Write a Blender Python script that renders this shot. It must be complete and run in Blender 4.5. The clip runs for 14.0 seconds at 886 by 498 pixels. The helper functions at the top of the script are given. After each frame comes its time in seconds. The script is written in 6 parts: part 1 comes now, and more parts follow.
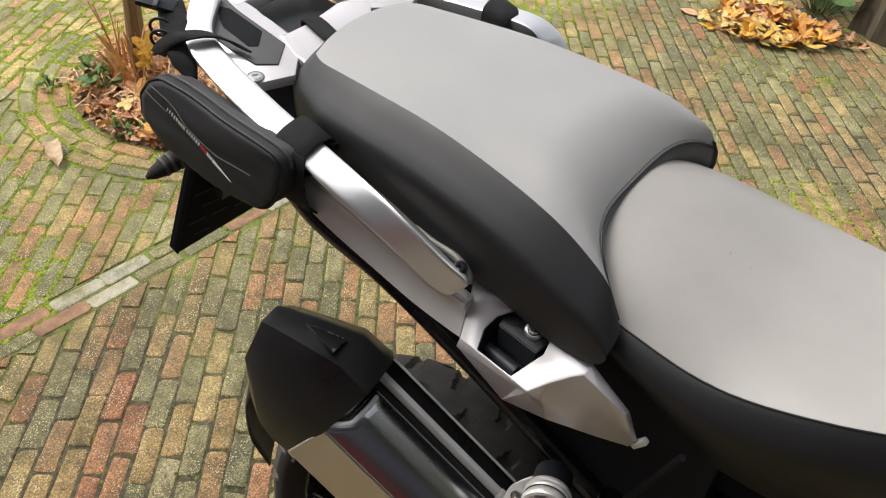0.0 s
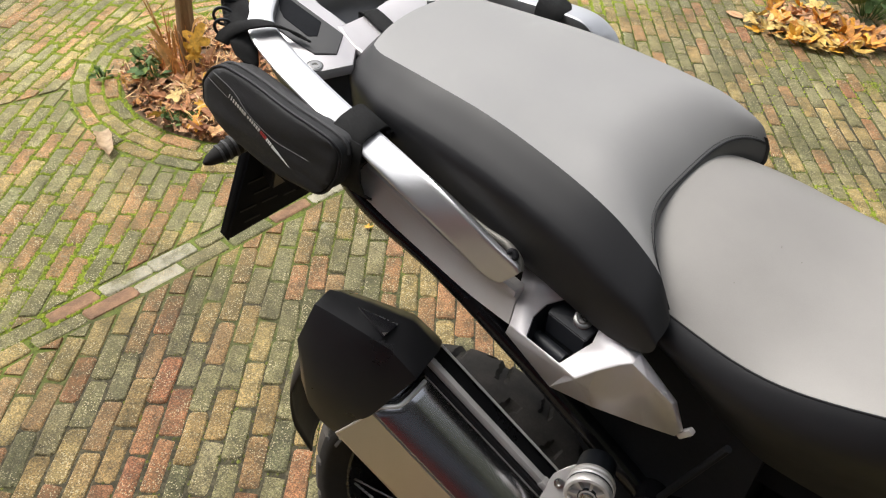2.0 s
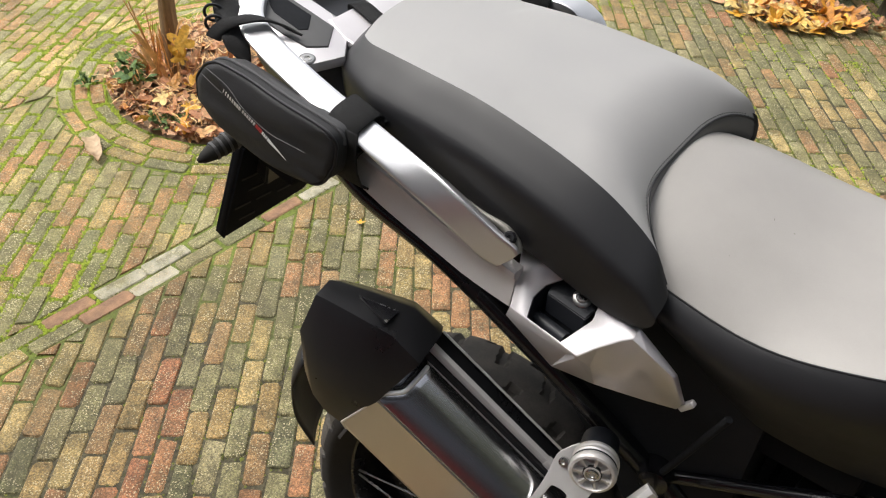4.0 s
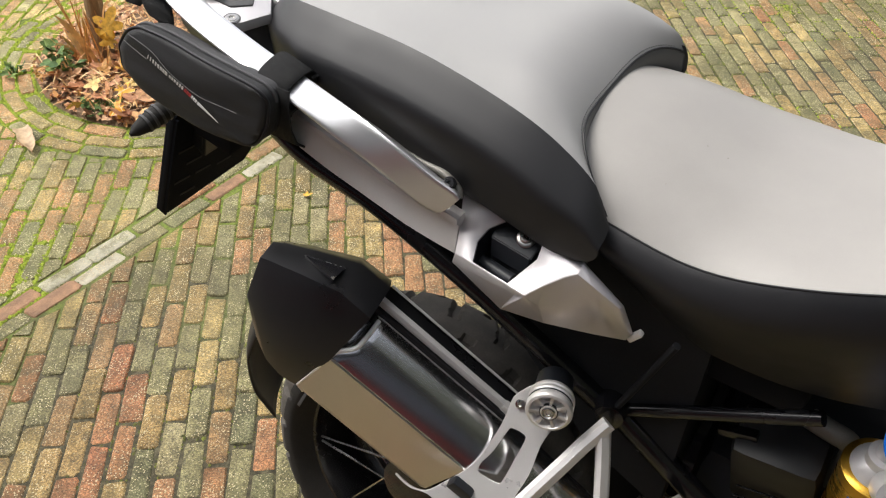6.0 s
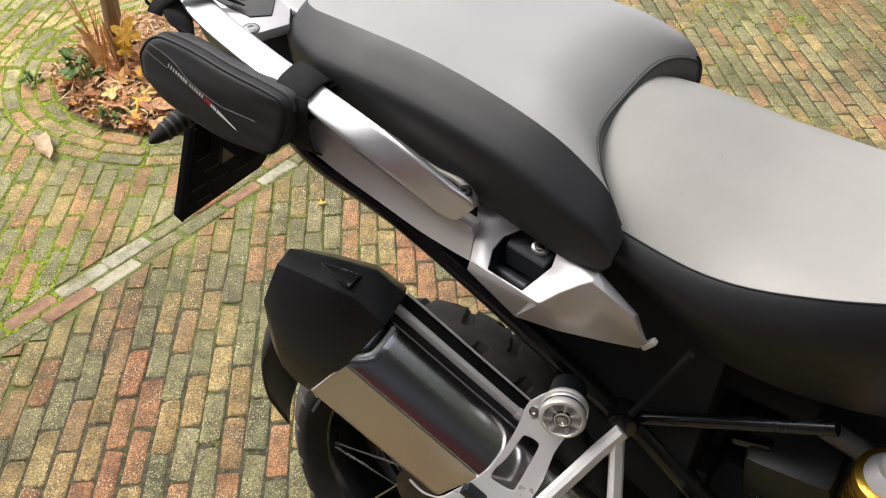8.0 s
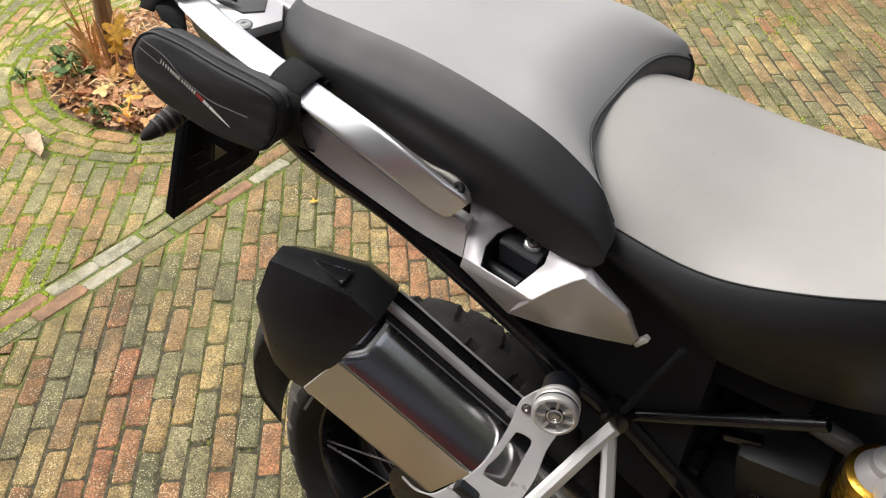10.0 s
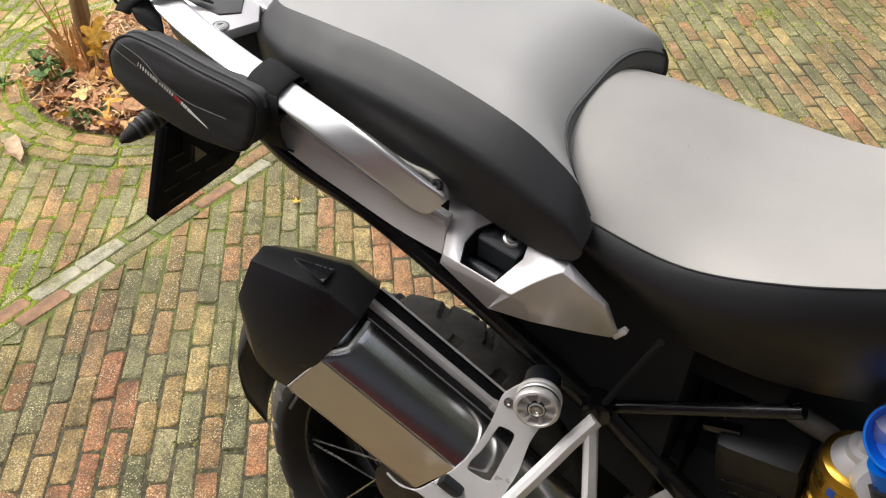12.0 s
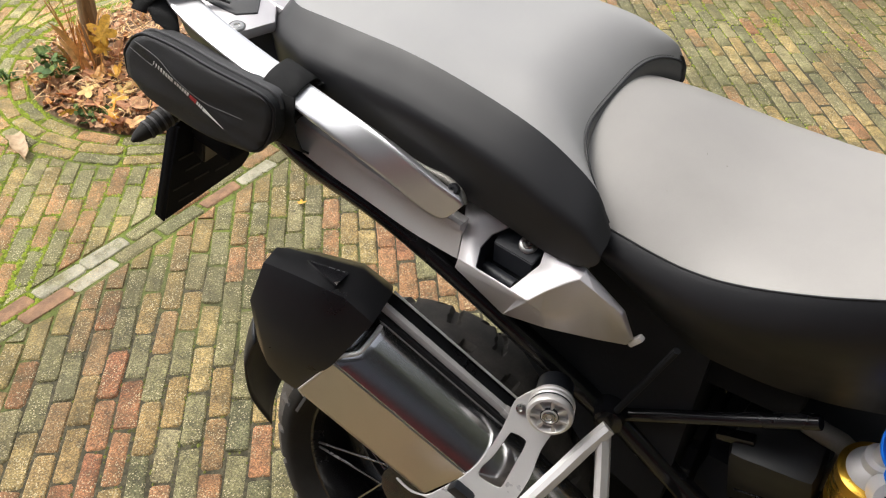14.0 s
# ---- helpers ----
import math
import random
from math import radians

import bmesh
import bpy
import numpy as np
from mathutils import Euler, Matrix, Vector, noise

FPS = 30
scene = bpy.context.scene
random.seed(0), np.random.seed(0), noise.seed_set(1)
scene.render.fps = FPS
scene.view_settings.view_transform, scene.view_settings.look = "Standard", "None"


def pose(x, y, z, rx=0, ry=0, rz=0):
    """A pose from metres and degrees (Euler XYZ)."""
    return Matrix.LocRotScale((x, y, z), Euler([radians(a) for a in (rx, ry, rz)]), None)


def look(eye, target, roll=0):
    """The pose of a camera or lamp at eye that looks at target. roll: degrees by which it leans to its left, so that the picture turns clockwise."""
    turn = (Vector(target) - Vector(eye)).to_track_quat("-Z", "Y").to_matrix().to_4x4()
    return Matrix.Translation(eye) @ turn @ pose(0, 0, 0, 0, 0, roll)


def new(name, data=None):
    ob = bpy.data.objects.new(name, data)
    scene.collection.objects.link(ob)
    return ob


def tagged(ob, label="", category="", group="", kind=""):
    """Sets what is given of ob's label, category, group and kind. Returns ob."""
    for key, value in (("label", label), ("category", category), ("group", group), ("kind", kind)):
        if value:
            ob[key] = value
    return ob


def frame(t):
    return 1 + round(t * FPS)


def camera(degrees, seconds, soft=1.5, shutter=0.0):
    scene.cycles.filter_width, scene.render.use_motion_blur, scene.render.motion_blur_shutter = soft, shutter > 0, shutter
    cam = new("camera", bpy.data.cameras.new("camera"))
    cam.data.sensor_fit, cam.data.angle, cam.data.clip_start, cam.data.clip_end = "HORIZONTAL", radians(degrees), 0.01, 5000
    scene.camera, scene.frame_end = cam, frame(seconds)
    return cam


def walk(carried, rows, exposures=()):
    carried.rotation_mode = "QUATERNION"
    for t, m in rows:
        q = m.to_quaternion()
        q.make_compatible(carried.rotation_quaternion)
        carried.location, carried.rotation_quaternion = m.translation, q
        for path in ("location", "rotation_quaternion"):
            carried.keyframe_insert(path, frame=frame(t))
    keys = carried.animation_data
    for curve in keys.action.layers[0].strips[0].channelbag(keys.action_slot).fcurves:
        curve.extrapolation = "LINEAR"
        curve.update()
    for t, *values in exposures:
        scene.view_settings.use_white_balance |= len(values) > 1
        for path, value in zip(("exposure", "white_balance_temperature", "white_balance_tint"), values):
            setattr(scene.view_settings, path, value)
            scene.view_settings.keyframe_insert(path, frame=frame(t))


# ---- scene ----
cam = camera(55.0, 14.0, soft=1.15)
PATH = [
    (0, (0.5211, -0.7959, 1.6480), (-0.3378, 0.4527, 0.3501), 4.98),
    (0.5, (0.5209, -0.7974, 1.6431), (-0.3443, 0.4306, 0.3330), 4.60),
    (1, (0.5213, -0.8167, 1.6424), (-0.3743, 0.3892, 0.3314), 4.09),
    (1.5, (0.5185, -0.8239, 1.6430), (-0.3871, 0.3786, 0.3331), 4.46),
    (2, (0.5196, -0.8305, 1.6469), (-0.4007, 0.3719, 0.3455), 4.52),
    (2.2, (0.5156, -0.8323, 1.6483), (-0.4140, 0.3705, 0.3489), 4.30),
    (4.3, (0.5270, -0.8534, 1.6414), (-0.3562, 0.3751, 0.3260), 2.31),
    (4.5, (0.5428, -0.8525, 1.6257), (-0.2922, 0.3740, 0.2847), 1.18),
    (5, (0.5475, -0.8534, 1.6185), (-0.2425, 0.3887, 0.2675), 1.17),
    (5.5, (0.5497, -0.8561, 1.6181), (-0.2251, 0.4004, 0.2705), 1.34),
    (6, (0.5469, -0.8584, 1.6192), (-0.2438, 0.3885, 0.2724), 1.49),
    (6.5, (0.5492, -0.8633, 1.6217), (-0.2593, 0.3799, 0.2811), 1.06),
    (7, (0.5479, -0.8643, 1.6233), (-0.2738, 0.3795, 0.2894), 0.89),
    (7.5, (0.5475, -0.8666, 1.6244), (-0.2754, 0.3776, 0.2919), 1.07),
    (10, (0.5480, -0.8711, 1.6209), (-0.2580, 0.3847, 0.2890), 1.69),
    (10.5, (0.5523, -0.8733, 1.6204), (-0.2189, 0.3997, 0.2876), 2.20),
    (11, (0.5570, -0.8729, 1.6237), (-0.1871, 0.4153, 0.2909), 2.24),
    (11.5, (0.5565, -0.8745, 1.6238), (-0.2098, 0.4009, 0.2894), 1.77),
    (12, (0.5588, -0.8733, 1.6262), (-0.2175, 0.3969, 0.2923), 1.49),
    (12.5, (0.5513, -0.8783, 1.6246), (-0.2395, 0.3866, 0.2913), 1.76),
    (13, (0.5418, -0.8748, 1.6235), (-0.2464, 0.3955, 0.2927), 2.04),
    (13.5, (0.5374, -0.8765, 1.6234), (-0.2442, 0.4003, 0.2939), 2.34),
    (14, (0.5371, -0.8795, 1.6230), (-0.2389, 0.3997, 0.2906), 2.44),
]
walk(cam, [(t, look(eye, target, roll)) for t, eye, target, roll in PATH], exposures=[(0.0, 0.58), (2.2, 0.62), (4.3, 0.72), (6.0, 0.78), (14.0, 0.78)])

# ---- light: overcast autumn daylight ----
world = bpy.data.worlds.new("overcast_sky")
scene.world = world
world.use_nodes = True
wn, wl = world.node_tree.nodes, world.node_tree.links
sky = wn.new("ShaderNodeTexSky")
sky.sky_type = 'NISHITA'
sky.sun_disc = False
sky.sun_elevation = radians(48)
sky.sun_rotation = radians(-100)
sky.air_density = 1.0
sky.dust_density = 4.0
soft_sky = wn.new("ShaderNodeHueSaturation")
soft_sky.inputs["Saturation"].default_value = 0.22
wl.new(sky.outputs[0], soft_sky.inputs["Color"])
wl.new(soft_sky.outputs[0], wn["Background"].inputs[0])
wn["Background"].inputs[1].default_value = 0.15
sun = new("sun", bpy.data.lights.new("sun", "SUN"))
sun.data.energy = 1.4
sun.data.angle = radians(26)
sun.data.color = (1.0, 0.95, 0.88)
sun.matrix_world = look((-2.4, -0.25, 4.2), (0.0, 0.0, 0.0))

# ---- materials ----


def material(name):
    m = bpy.data.materials.new(name)
    m.use_nodes = True
    return m, m.node_tree.nodes, m.node_tree.links, m.node_tree.nodes["Principled BSDF"]


def noise_node(n, l, scale, detail=4.0, rough=0.6, vector=None):
    t = n.new("ShaderNodeTexNoise")
    t.inputs["Scale"].default_value = scale
    t.inputs["Detail"].default_value = detail
    t.inputs["Roughness"].default_value = rough
    if vector:
        l.new(vector, t.inputs["Vector"])
    return t


def ramp(n, l, source, stops, mode='LINEAR'):
    r = n.new("ShaderNodeValToRGB")
    r.color_ramp.interpolation = mode
    while len(r.color_ramp.elements) < len(stops):
        r.color_ramp.elements.new(0.5)
    for e, (p, c) in zip(r.color_ramp.elements, stops):
        e.position = p
        e.color = (*c, 1) if len(c) == 3 else c
    l.new(source, r.inputs[0])
    return r


def mixed(n, l, fac, a, b, mode='MIX'):
    m = n.new("ShaderNodeMix")
    m.data_type = 'RGBA'
    m.blend_type = mode
    for sock, v in ((m.inputs[0], fac), (m.inputs[6], a), (m.inputs[7], b)):
        if isinstance(v, (int, float)):
            sock.default_value = v
        elif isinstance(v, tuple):
            sock.default_value = (*v, 1)
        else:
            l.new(v, sock)
    return m.outputs[2]


def bumped(n, l, bsdf, height, strength, distance=0.002):
    b = n.new("ShaderNodeBump")
    b.inputs["Strength"].default_value = strength
    b.inputs["Distance"].default_value = distance
    l.new(height, b.inputs["Height"])
    l.new(b.outputs[0], bsdf.inputs["Normal"])


def surface(name, base, rough, metal=0.0, vary=0.12, coarse=9.0, fine=260.0, bump=0.15, depth=0.001, rough_vary=0.1, stretch=None, coat=0.0):
    """A paint, plastic, vinyl or metal with two scales of variation and a fine relief."""
    m, n, l, b = material(name)
    co = n.new("ShaderNodeTexCoord").outputs["Object"]
    if stretch:
        mp = n.new("ShaderNodeMapping")
        mp.inputs["Scale"].default_value = stretch
        l.new(co, mp.inputs["Vector"])
        co = mp.outputs[0]
    big = noise_node(n, l, coarse, 5, 0.6, co)
    small = noise_node(n, l, fine, 3, 0.6, co)
    lo = tuple(max(0.0, c * (1 - vary)) for c in base)
    hi = tuple(min(1.0, c * (1 + vary)) for c in base)
    r = ramp(n, l, big.outputs[0], [(0.3, lo), (0.7, hi)])
    g = ramp(n, l, small.outputs[0], [(0.3, (1 - vary * 0.6,) * 3), (0.7, (1.0, 1.0, 1.0))])
    l.new(mixed(n, l, 1.0, r.outputs[0], g.outputs[0], 'MULTIPLY'), b.inputs["Base Color"])
    rr = n.new("ShaderNodeMapRange")
    rr.inputs["From Min"].default_value, rr.inputs["From Max"].default_value = 0.3, 0.7
    rr.inputs["To Min"].default_value, rr.inputs["To Max"].default_value = max(0.02, rough - rough_vary), min(1.0, rough + rough_vary)
    l.new(big.outputs[0], rr.inputs["Value"])
    l.new(rr.outputs[0], b.inputs["Roughness"])
    b.inputs["Metallic"].default_value = metal
    b.inputs["Coat Weight"].default_value = coat
    b.inputs["Coat Roughness"].default_value = 0.15
    if bump:
        bumped(n, l, b, small.outputs[0], bump, depth)
    return m


GREY_VINYL = surface("grey_vinyl", (0.326, 0.322, 0.318), 0.5, vary=0.05, coarse=7, fine=900, bump=0.25, depth=0.0006)
# warmer copy of the grey vinyl; the rider seat's different light is in its colour
GREY_VINYL_WARM = surface("warm_grey_vinyl", (0.327, 0.312, 0.295), 0.5, vary=0.08, coarse=6, fine=900, bump=0.25, depth=0.0006)
BLACK_VINYL = surface("black_vinyl", (0.0155, 0.0157, 0.0178), 0.46, vary=0.12, coarse=10, fine=900, bump=0.14, depth=0.0006)
DARK_VINYL = surface("dark_grey_vinyl", (0.10, 0.10, 0.10), 0.42, vary=0.1, coarse=9, fine=900, bump=0.2, depth=0.0006)
BLACK_PLASTIC = surface("black_plastic", (0.018, 0.020, 0.025), 0.45, vary=0.2, fine=1200, bump=0.15, depth=0.0004)
DARK_VOID = surface("dark_plastic", (0.026, 0.027, 0.030), 0.8, vary=0.2, fine=300, bump=0.2)


def matte(mat, level):
    mat.node_tree.nodes["Principled BSDF"].inputs["Specular IOR Level"].default_value = level


DARK_VOID.node_tree.nodes["Principled BSDF"].inputs["Specular IOR Level"].default_value = 0.12
SATIN_BLACK = surface("satin_black_cap", (0.012, 0.0122, 0.0138), 0.34, vary=0.2, coarse=14, fine=700, bump=0.06, depth=0.0004)
BLACK_PAINT = surface("black_frame_paint", (0.010, 0.010, 0.012), 0.22, vary=0.2, fine=500, bump=0.05, depth=0.0004)
SILVER_PAINT = surface("silver_paint", (0.80, 0.80, 0.81), 0.36, metal=0.95, vary=0.04, fine=1500, bump=0.06, depth=0.0003, rough_vary=0.04)
CAST_ALU = surface("cast_aluminium", (0.70, 0.68, 0.675), 0.48, metal=0.35, vary=0.06, fine=700, bump=0.15, depth=0.0004)
DULL_ALU = surface("dull_aluminium", (0.22, 0.21, 0.19), 0.5, metal=0.3, vary=0.2, fine=500, bump=0.2)
# steel whose dark base colour stands in for dark reflections
DARK_STEEL = surface("dark_painted_steel", (0.06, 0.06, 0.065), 0.25, metal=0.5, vary=0.2, coarse=8, fine=400, bump=0.05)
POLISHED_ALU = surface("polished_aluminium", (0.70, 0.68, 0.665), 0.34, metal=0.5, vary=0.05, fine=900, bump=0.08, depth=0.0003)
SATIN_ALU = surface("satin_aluminium", (0.645, 0.62, 0.635), 0.38, metal=0.48, vary=0.05, fine=900, bump=0.1, depth=0.0003)
STEEL = surface("polished_steel", (0.56, 0.565, 0.59), 0.23, metal=1.0, vary=0.06, coarse=5, fine=500, bump=0.0, depth=0.0003, rough_vary=0.03, stretch=(1, 6, 1))
BRUSHED = surface("brushed_steel", (0.60, 0.57, 0.59), 0.34, metal=1.0, vary=0.06, coarse=5, fine=400, bump=0.06, depth=0.0003, rough_vary=0.06, stretch=(1, 8, 1))
# near-white colour paints the highlight along the silencer's folded steel edges
EDGE_HIGHLIGHT = surface("rolled_edge_highlight", (0.82, 0.81, 0.80), 0.4, metal=0.15, vary=0.05, fine=600, bump=0.05)
HANGER_ALU = surface("pale_cast_aluminium", (0.80, 0.785, 0.78), 0.42, metal=0.2, vary=0.05, fine=700, bump=0.12, depth=0.0005)
BOLT_STEEL = surface("bolt_steel", (0.55, 0.54, 0.52), 0.25, metal=1.0, vary=0.1, fine=600, bump=0.05)
DUSTY_RUBBER = surface("dusty_tread_rubber", (0.074, 0.066, 0.058), 0.85, vary=0.4, coarse=26, fine=420, bump=0.35, depth=0.0012)
RUBBER = surface("tyre_rubber", (0.030, 0.029, 0.028), 0.8, vary=0.35, coarse=16, fine=420, bump=0.35, depth=0.0012)
PAD_RUBBER = surface("grey_rubber_pad", (0.075, 0.075, 0.078), 0.7, vary=0.12, fine=800, bump=0.3, depth=0.0006)
FABRIC = surface("black_nylon", (0.017, 0.0175, 0.0195), 0.7, vary=0.3, coarse=30, fine=1400, bump=0.6, depth=0.0008)
WEBBING = surface("black_webbing", (0.014, 0.014, 0.015), 0.85, vary=0.3, coarse=60, fine=900, bump=0.8, depth=0.001)
wv, wlk = WEBBING.node_tree.nodes, WEBBING.node_tree.links
weave = wv.new("ShaderNodeTexWave")
weave.bands_direction = 'X'
weave.inputs["Scale"].default_value = 330
weave.inputs["Distortion"].default_value = 0.6
wlk.new(wv["Texture Coordinate"].outputs["Object"], weave.inputs["Vector"])
wlk.new(weave.outputs["Fac"], wv["Bump"].inputs["Height"])
wv["Bump"].inputs["Distance"].default_value = 0.002
ZIP_GREY = surface("zip_tape", (0.045, 0.045, 0.048), 0.6, vary=0.25, coarse=40, fine=900, bump=0.5)
PRINT_WHITE = surface("white_print", (0.72, 0.72, 0.70), 0.6, vary=0.08, bump=0.1)
PRINT_RED = surface("red_print", (0.42, 0.03, 0.03), 0.6, vary=0.1, bump=0.1)
STITCH = surface("dark_thread", (0.07, 0.07, 0.07), 0.8, vary=0.2, fine=1500, bump=0.3)
THREAD = surface("grey_thread", (0.16, 0.16, 0.16), 0.8, vary=0.2, fine=1500, bump=0.3)
GOLD = surface("gold_anodised", (0.62, 0.36, 0.05), 0.3, metal=0.9, vary=0.08, fine=500, bump=0.05, stretch=(1, 1, 6))
BLUE = surface("blue_anodised", (0.0, 0.16, 0.72), 0.35, metal=0.15, vary=0.08, fine=500, bump=0.05)
VOID_GLOSS = surface("glossy_black_plastic", (0.014, 0.014, 0.015), 0.5, vary=0.2, fine=900, bump=0.06, depth=0.0004)
VOID = surface("shadowed_black", (0.022, 0.023, 0.026), 0.9, vary=0.2, fine=300, bump=0.2)
BLUE_PRINT = surface("blue_print", (0.02, 0.09, 0.5), 0.5, vary=0.1, bump=0.05)
PLATE_BACK = surface("plate_holder_plastic", (0.009, 0.010, 0.014), 0.9, vary=0.2, fine=800, bump=0.2)
for dark, level in ((VOID, 0.05), (VOID_GLOSS, 0.4), (RUBBER, 0.25), (SATIN_BLACK, 0.45), (BLACK_VINYL, 0.36), (BLACK_PAINT, 0.6), (PLATE_BACK, 0.05), (BLACK_PLASTIC, 0.35)):
    matte(dark, level)

# ---- mesh helpers ----


def thing(name, place, label, category, group=""):
    e = new(name)
    e.location = place
    e.empty_display_size = 0.05
    return tagged(e, label, category, group)


def part(name, bm, mat, parent, label="", smooth=True, angle=38):
    """Links a bmesh, given in world coordinates, as one mesh object under a thing or a part."""
    bmesh.ops.recalc_face_normals(bm, faces=bm.faces[:])
    if smooth:
        for f in bm.faces:
            f.smooth = True
        for e in bm.edges:
            if len(e.link_faces) == 2 and e.calc_face_angle(0) > radians(angle):
                e.smooth = False
    me = bpy.data.meshes.new(name)
    bm.to_mesh(me)
    bm.free()
    me.materials.append(mat)
    ob = new(name, me)
    if parent:
        ob.parent = parent
        off = Vector((0, 0, 0))
        p = parent
        while p:
            off += p.location
            p = p.parent
        me.transform(Matrix.Translation(-off))
    if label:
        ob["label"] = label
    return ob


def loft(rings, closed=True, cap=True, bm=None):
    bm = bm or bmesh.new()
    vs = [[bm.verts.new(p) for p in r] for r in rings]
    k = len(rings[0])
    for a, b in zip(vs, vs[1:]):
        for i in range(k if closed else k - 1):
            j = (i + 1) % k
            bm.faces.new((a[i], a[j], b[j], b[i]))
    if cap and closed:
        bm.faces.new(vs[0])
        bm.faces.new(vs[-1][::-1])
    return bm


def spline(pts, per=6):
    """Points along a smooth curve through pts."""
    p = [Vector(q) for q in pts]
    p = [2 * p[0] - p[1]] + p + [2 * p[-1] - p[-2]]
    out = []
    for i in range(1, len(p) - 2):
        for k in range(per):
            t = k / per
            a, b, c, d = p[i - 1:i + 3]
            out.append(0.5 * (2 * b + (c - a) * t + (2 * a - 5 * b + 4 * c - d) * t * t + (3 * b - a - 3 * c + d) * t ** 3))
    return out + [p[-2]]


def tube(pts, r, sides=12, bm=None, cap=True):
    pts = [Vector(p) for p in pts]
    rad = r if isinstance(r, (list, tuple)) else [r] * len(pts)
    up = None
    rings = []
    for i, p in enumerate(pts):
        t = (pts[min(i + 1, len(pts) - 1)] - pts[max(i - 1, 0)]).normalized()
        if up is None:
            up = t.orthogonal().normalized()
        up = (up - t * up.dot(t)).normalized()
        side = t.cross(up)
        rings.append([p + rad[i] * (math.cos(a) * up + math.sin(a) * side) for a in (2 * math.pi * k / sides for k in range(sides))])
    return loft(rings, True, cap, bm)


def box(centre, size, bevel=0.003, m=None, bm=None):
    bm = bm or bmesh.new()
    made = bmesh.ops.create_cube(bm, size=1)["verts"]
    bmesh.ops.scale(bm, vec=size, verts=made)
    if bevel:
        edges = list({e for v in made for e in v.link_edges})
        got = bmesh.ops.bevel(bm, geom=edges, offset=bevel, segments=2, affect='EDGES', profile=0.6)
        made = list({v for f in got["faces"] for v in f.verts} | {v for v in made if v.is_valid})
    if m is not None:
        bmesh.ops.transform(bm, matrix=m.to_4x4(), verts=made)
    bmesh.ops.translate(bm, vec=centre, verts=made)
    return bm


def prism(outline, to3d, depth_a, depth_b, bevel=0.002, segments=2):
    """An outline in 2D, made solid between two depths; to3d(u, v, depth) gives the place."""
    bm = loft([[to3d(u, v, depth_a) for u, v in outline], [to3d(u, v, depth_b) for u, v in outline]])
    if bevel:
        caps = [f for f in bm.faces if len(f.verts) == len(outline)]
        bmesh.ops.bevel(bm, geom=list({e for f in caps for e in f.edges}), offset=bevel, segments=segments, affect='EDGES', profile=0.6)
    return bm


def turned(profile, centre, axis, sides=40, bm=None, cap=True):
    """A turned body: profile rows of (radius, distance along the axis)."""
    axis = Vector(axis).normalized()
    u = axis.orthogonal().normalized()
    w = axis.cross(u)
    c = Vector(centre)
    rings = [[c + axis * h + max(r, 1e-4) * (math.cos(a) * u + math.sin(a) * w) for a in (2 * math.pi * k / sides for k in range(sides))] for r, h in profile]
    return loft(rings, True, cap, bm)


def lerp(x, xs, ys):
    return float(np.interp(x, xs, ys))

# ---- the motorcycle ----
bike = thing("motorcycle", (0, 0, 0), "silver and black touring motorcycle with grey seats, parked on brick paving", "motorcycle")

def eased(x, xs, ys):
    """Like lerp, with a smooth curve through the values."""
    x = min(max(x, xs[0]), xs[-1])
    i = max(k for k in range(len(xs) - 1) if xs[k] <= x)
    m = [(ys[min(k + 1, len(ys) - 1)] - ys[max(k - 1, 0)]) / (xs[min(k + 1, len(xs) - 1)] - xs[max(k - 1, 0)]) for k in (i, i + 1)]
    h = xs[i + 1] - xs[i]
    t = (x - xs[i]) / h
    return (2 * t ** 3 - 3 * t * t + 1) * ys[i] + (t ** 3 - 2 * t * t + t) * h * m[0] + (3 * t * t - 2 * t ** 3) * ys[i + 1] + (t ** 3 - t * t) * h * m[1]


def canted(*obs):
    """Shears the upper works up towards the far side, to fit the camera's view."""
    for o in obs:
        o.data.transform(Matrix(((1, 0, 0, 0), (0, 1, 0, 0), (0, CANT, 1, 0.15 * CANT), (0, 0, 0, 1))))


CANT = 0.075
# passenger seat: grey top over black sides
PX = [-0.19, -0.07, 0.026, 0.117, 0.2, 0.251, 0.296, 0.314]
PY = [0.097, 0.11, 0.12, 0.13, 0.14, 0.145, 0.15, 0.155]
PZ = [1.110, 1.114, 1.115, 1.107, 1.093, 1.074, 1.045, 1.013]


def pillion(u, v):
    """A point of the passenger seat's top: u from the rear to the front, v from right to left."""
    xs = -0.19 + 0.504 * u
    xc = -0.205 + 0.443 * u
    a = abs(v)
    p = 2.6 + 3.0 * u ** 3
    k = min(1.0, max(0.0, (u - 0.77) / 0.25))
    zc = 1.118 - 0.003 * (2 * u - 1) ** 2 - 0.060 * k ** 2.4
    zs, ys = eased(xs, PX, PZ), eased(xs, PX, PY)
    xs -= 0.04 * max(0.0, v) * u ** 6
    zs += 0.025 * max(0.0, v) * u ** 8
    if u < 0.06:
        ys -= 0.009 * (1 - u / 0.06) ** 2
    return Vector((xc + (xs - xc) * a ** (4 if u > 0.3 else 2), v * ys, zc + (zs - zc) * a ** p))


NU, NV = 48, 36
top = bmesh.new()
grid = [[top.verts.new(pillion(i / NU, -1 + 2 * j / NV)) for j in range(NV + 1)] for i in range(NU + 1)]
for i in range(NU):
    for j in range(NV):
        top.faces.new((grid[i][j], grid[i + 1][j], grid[i + 1][j + 1], grid[i][j + 1]))
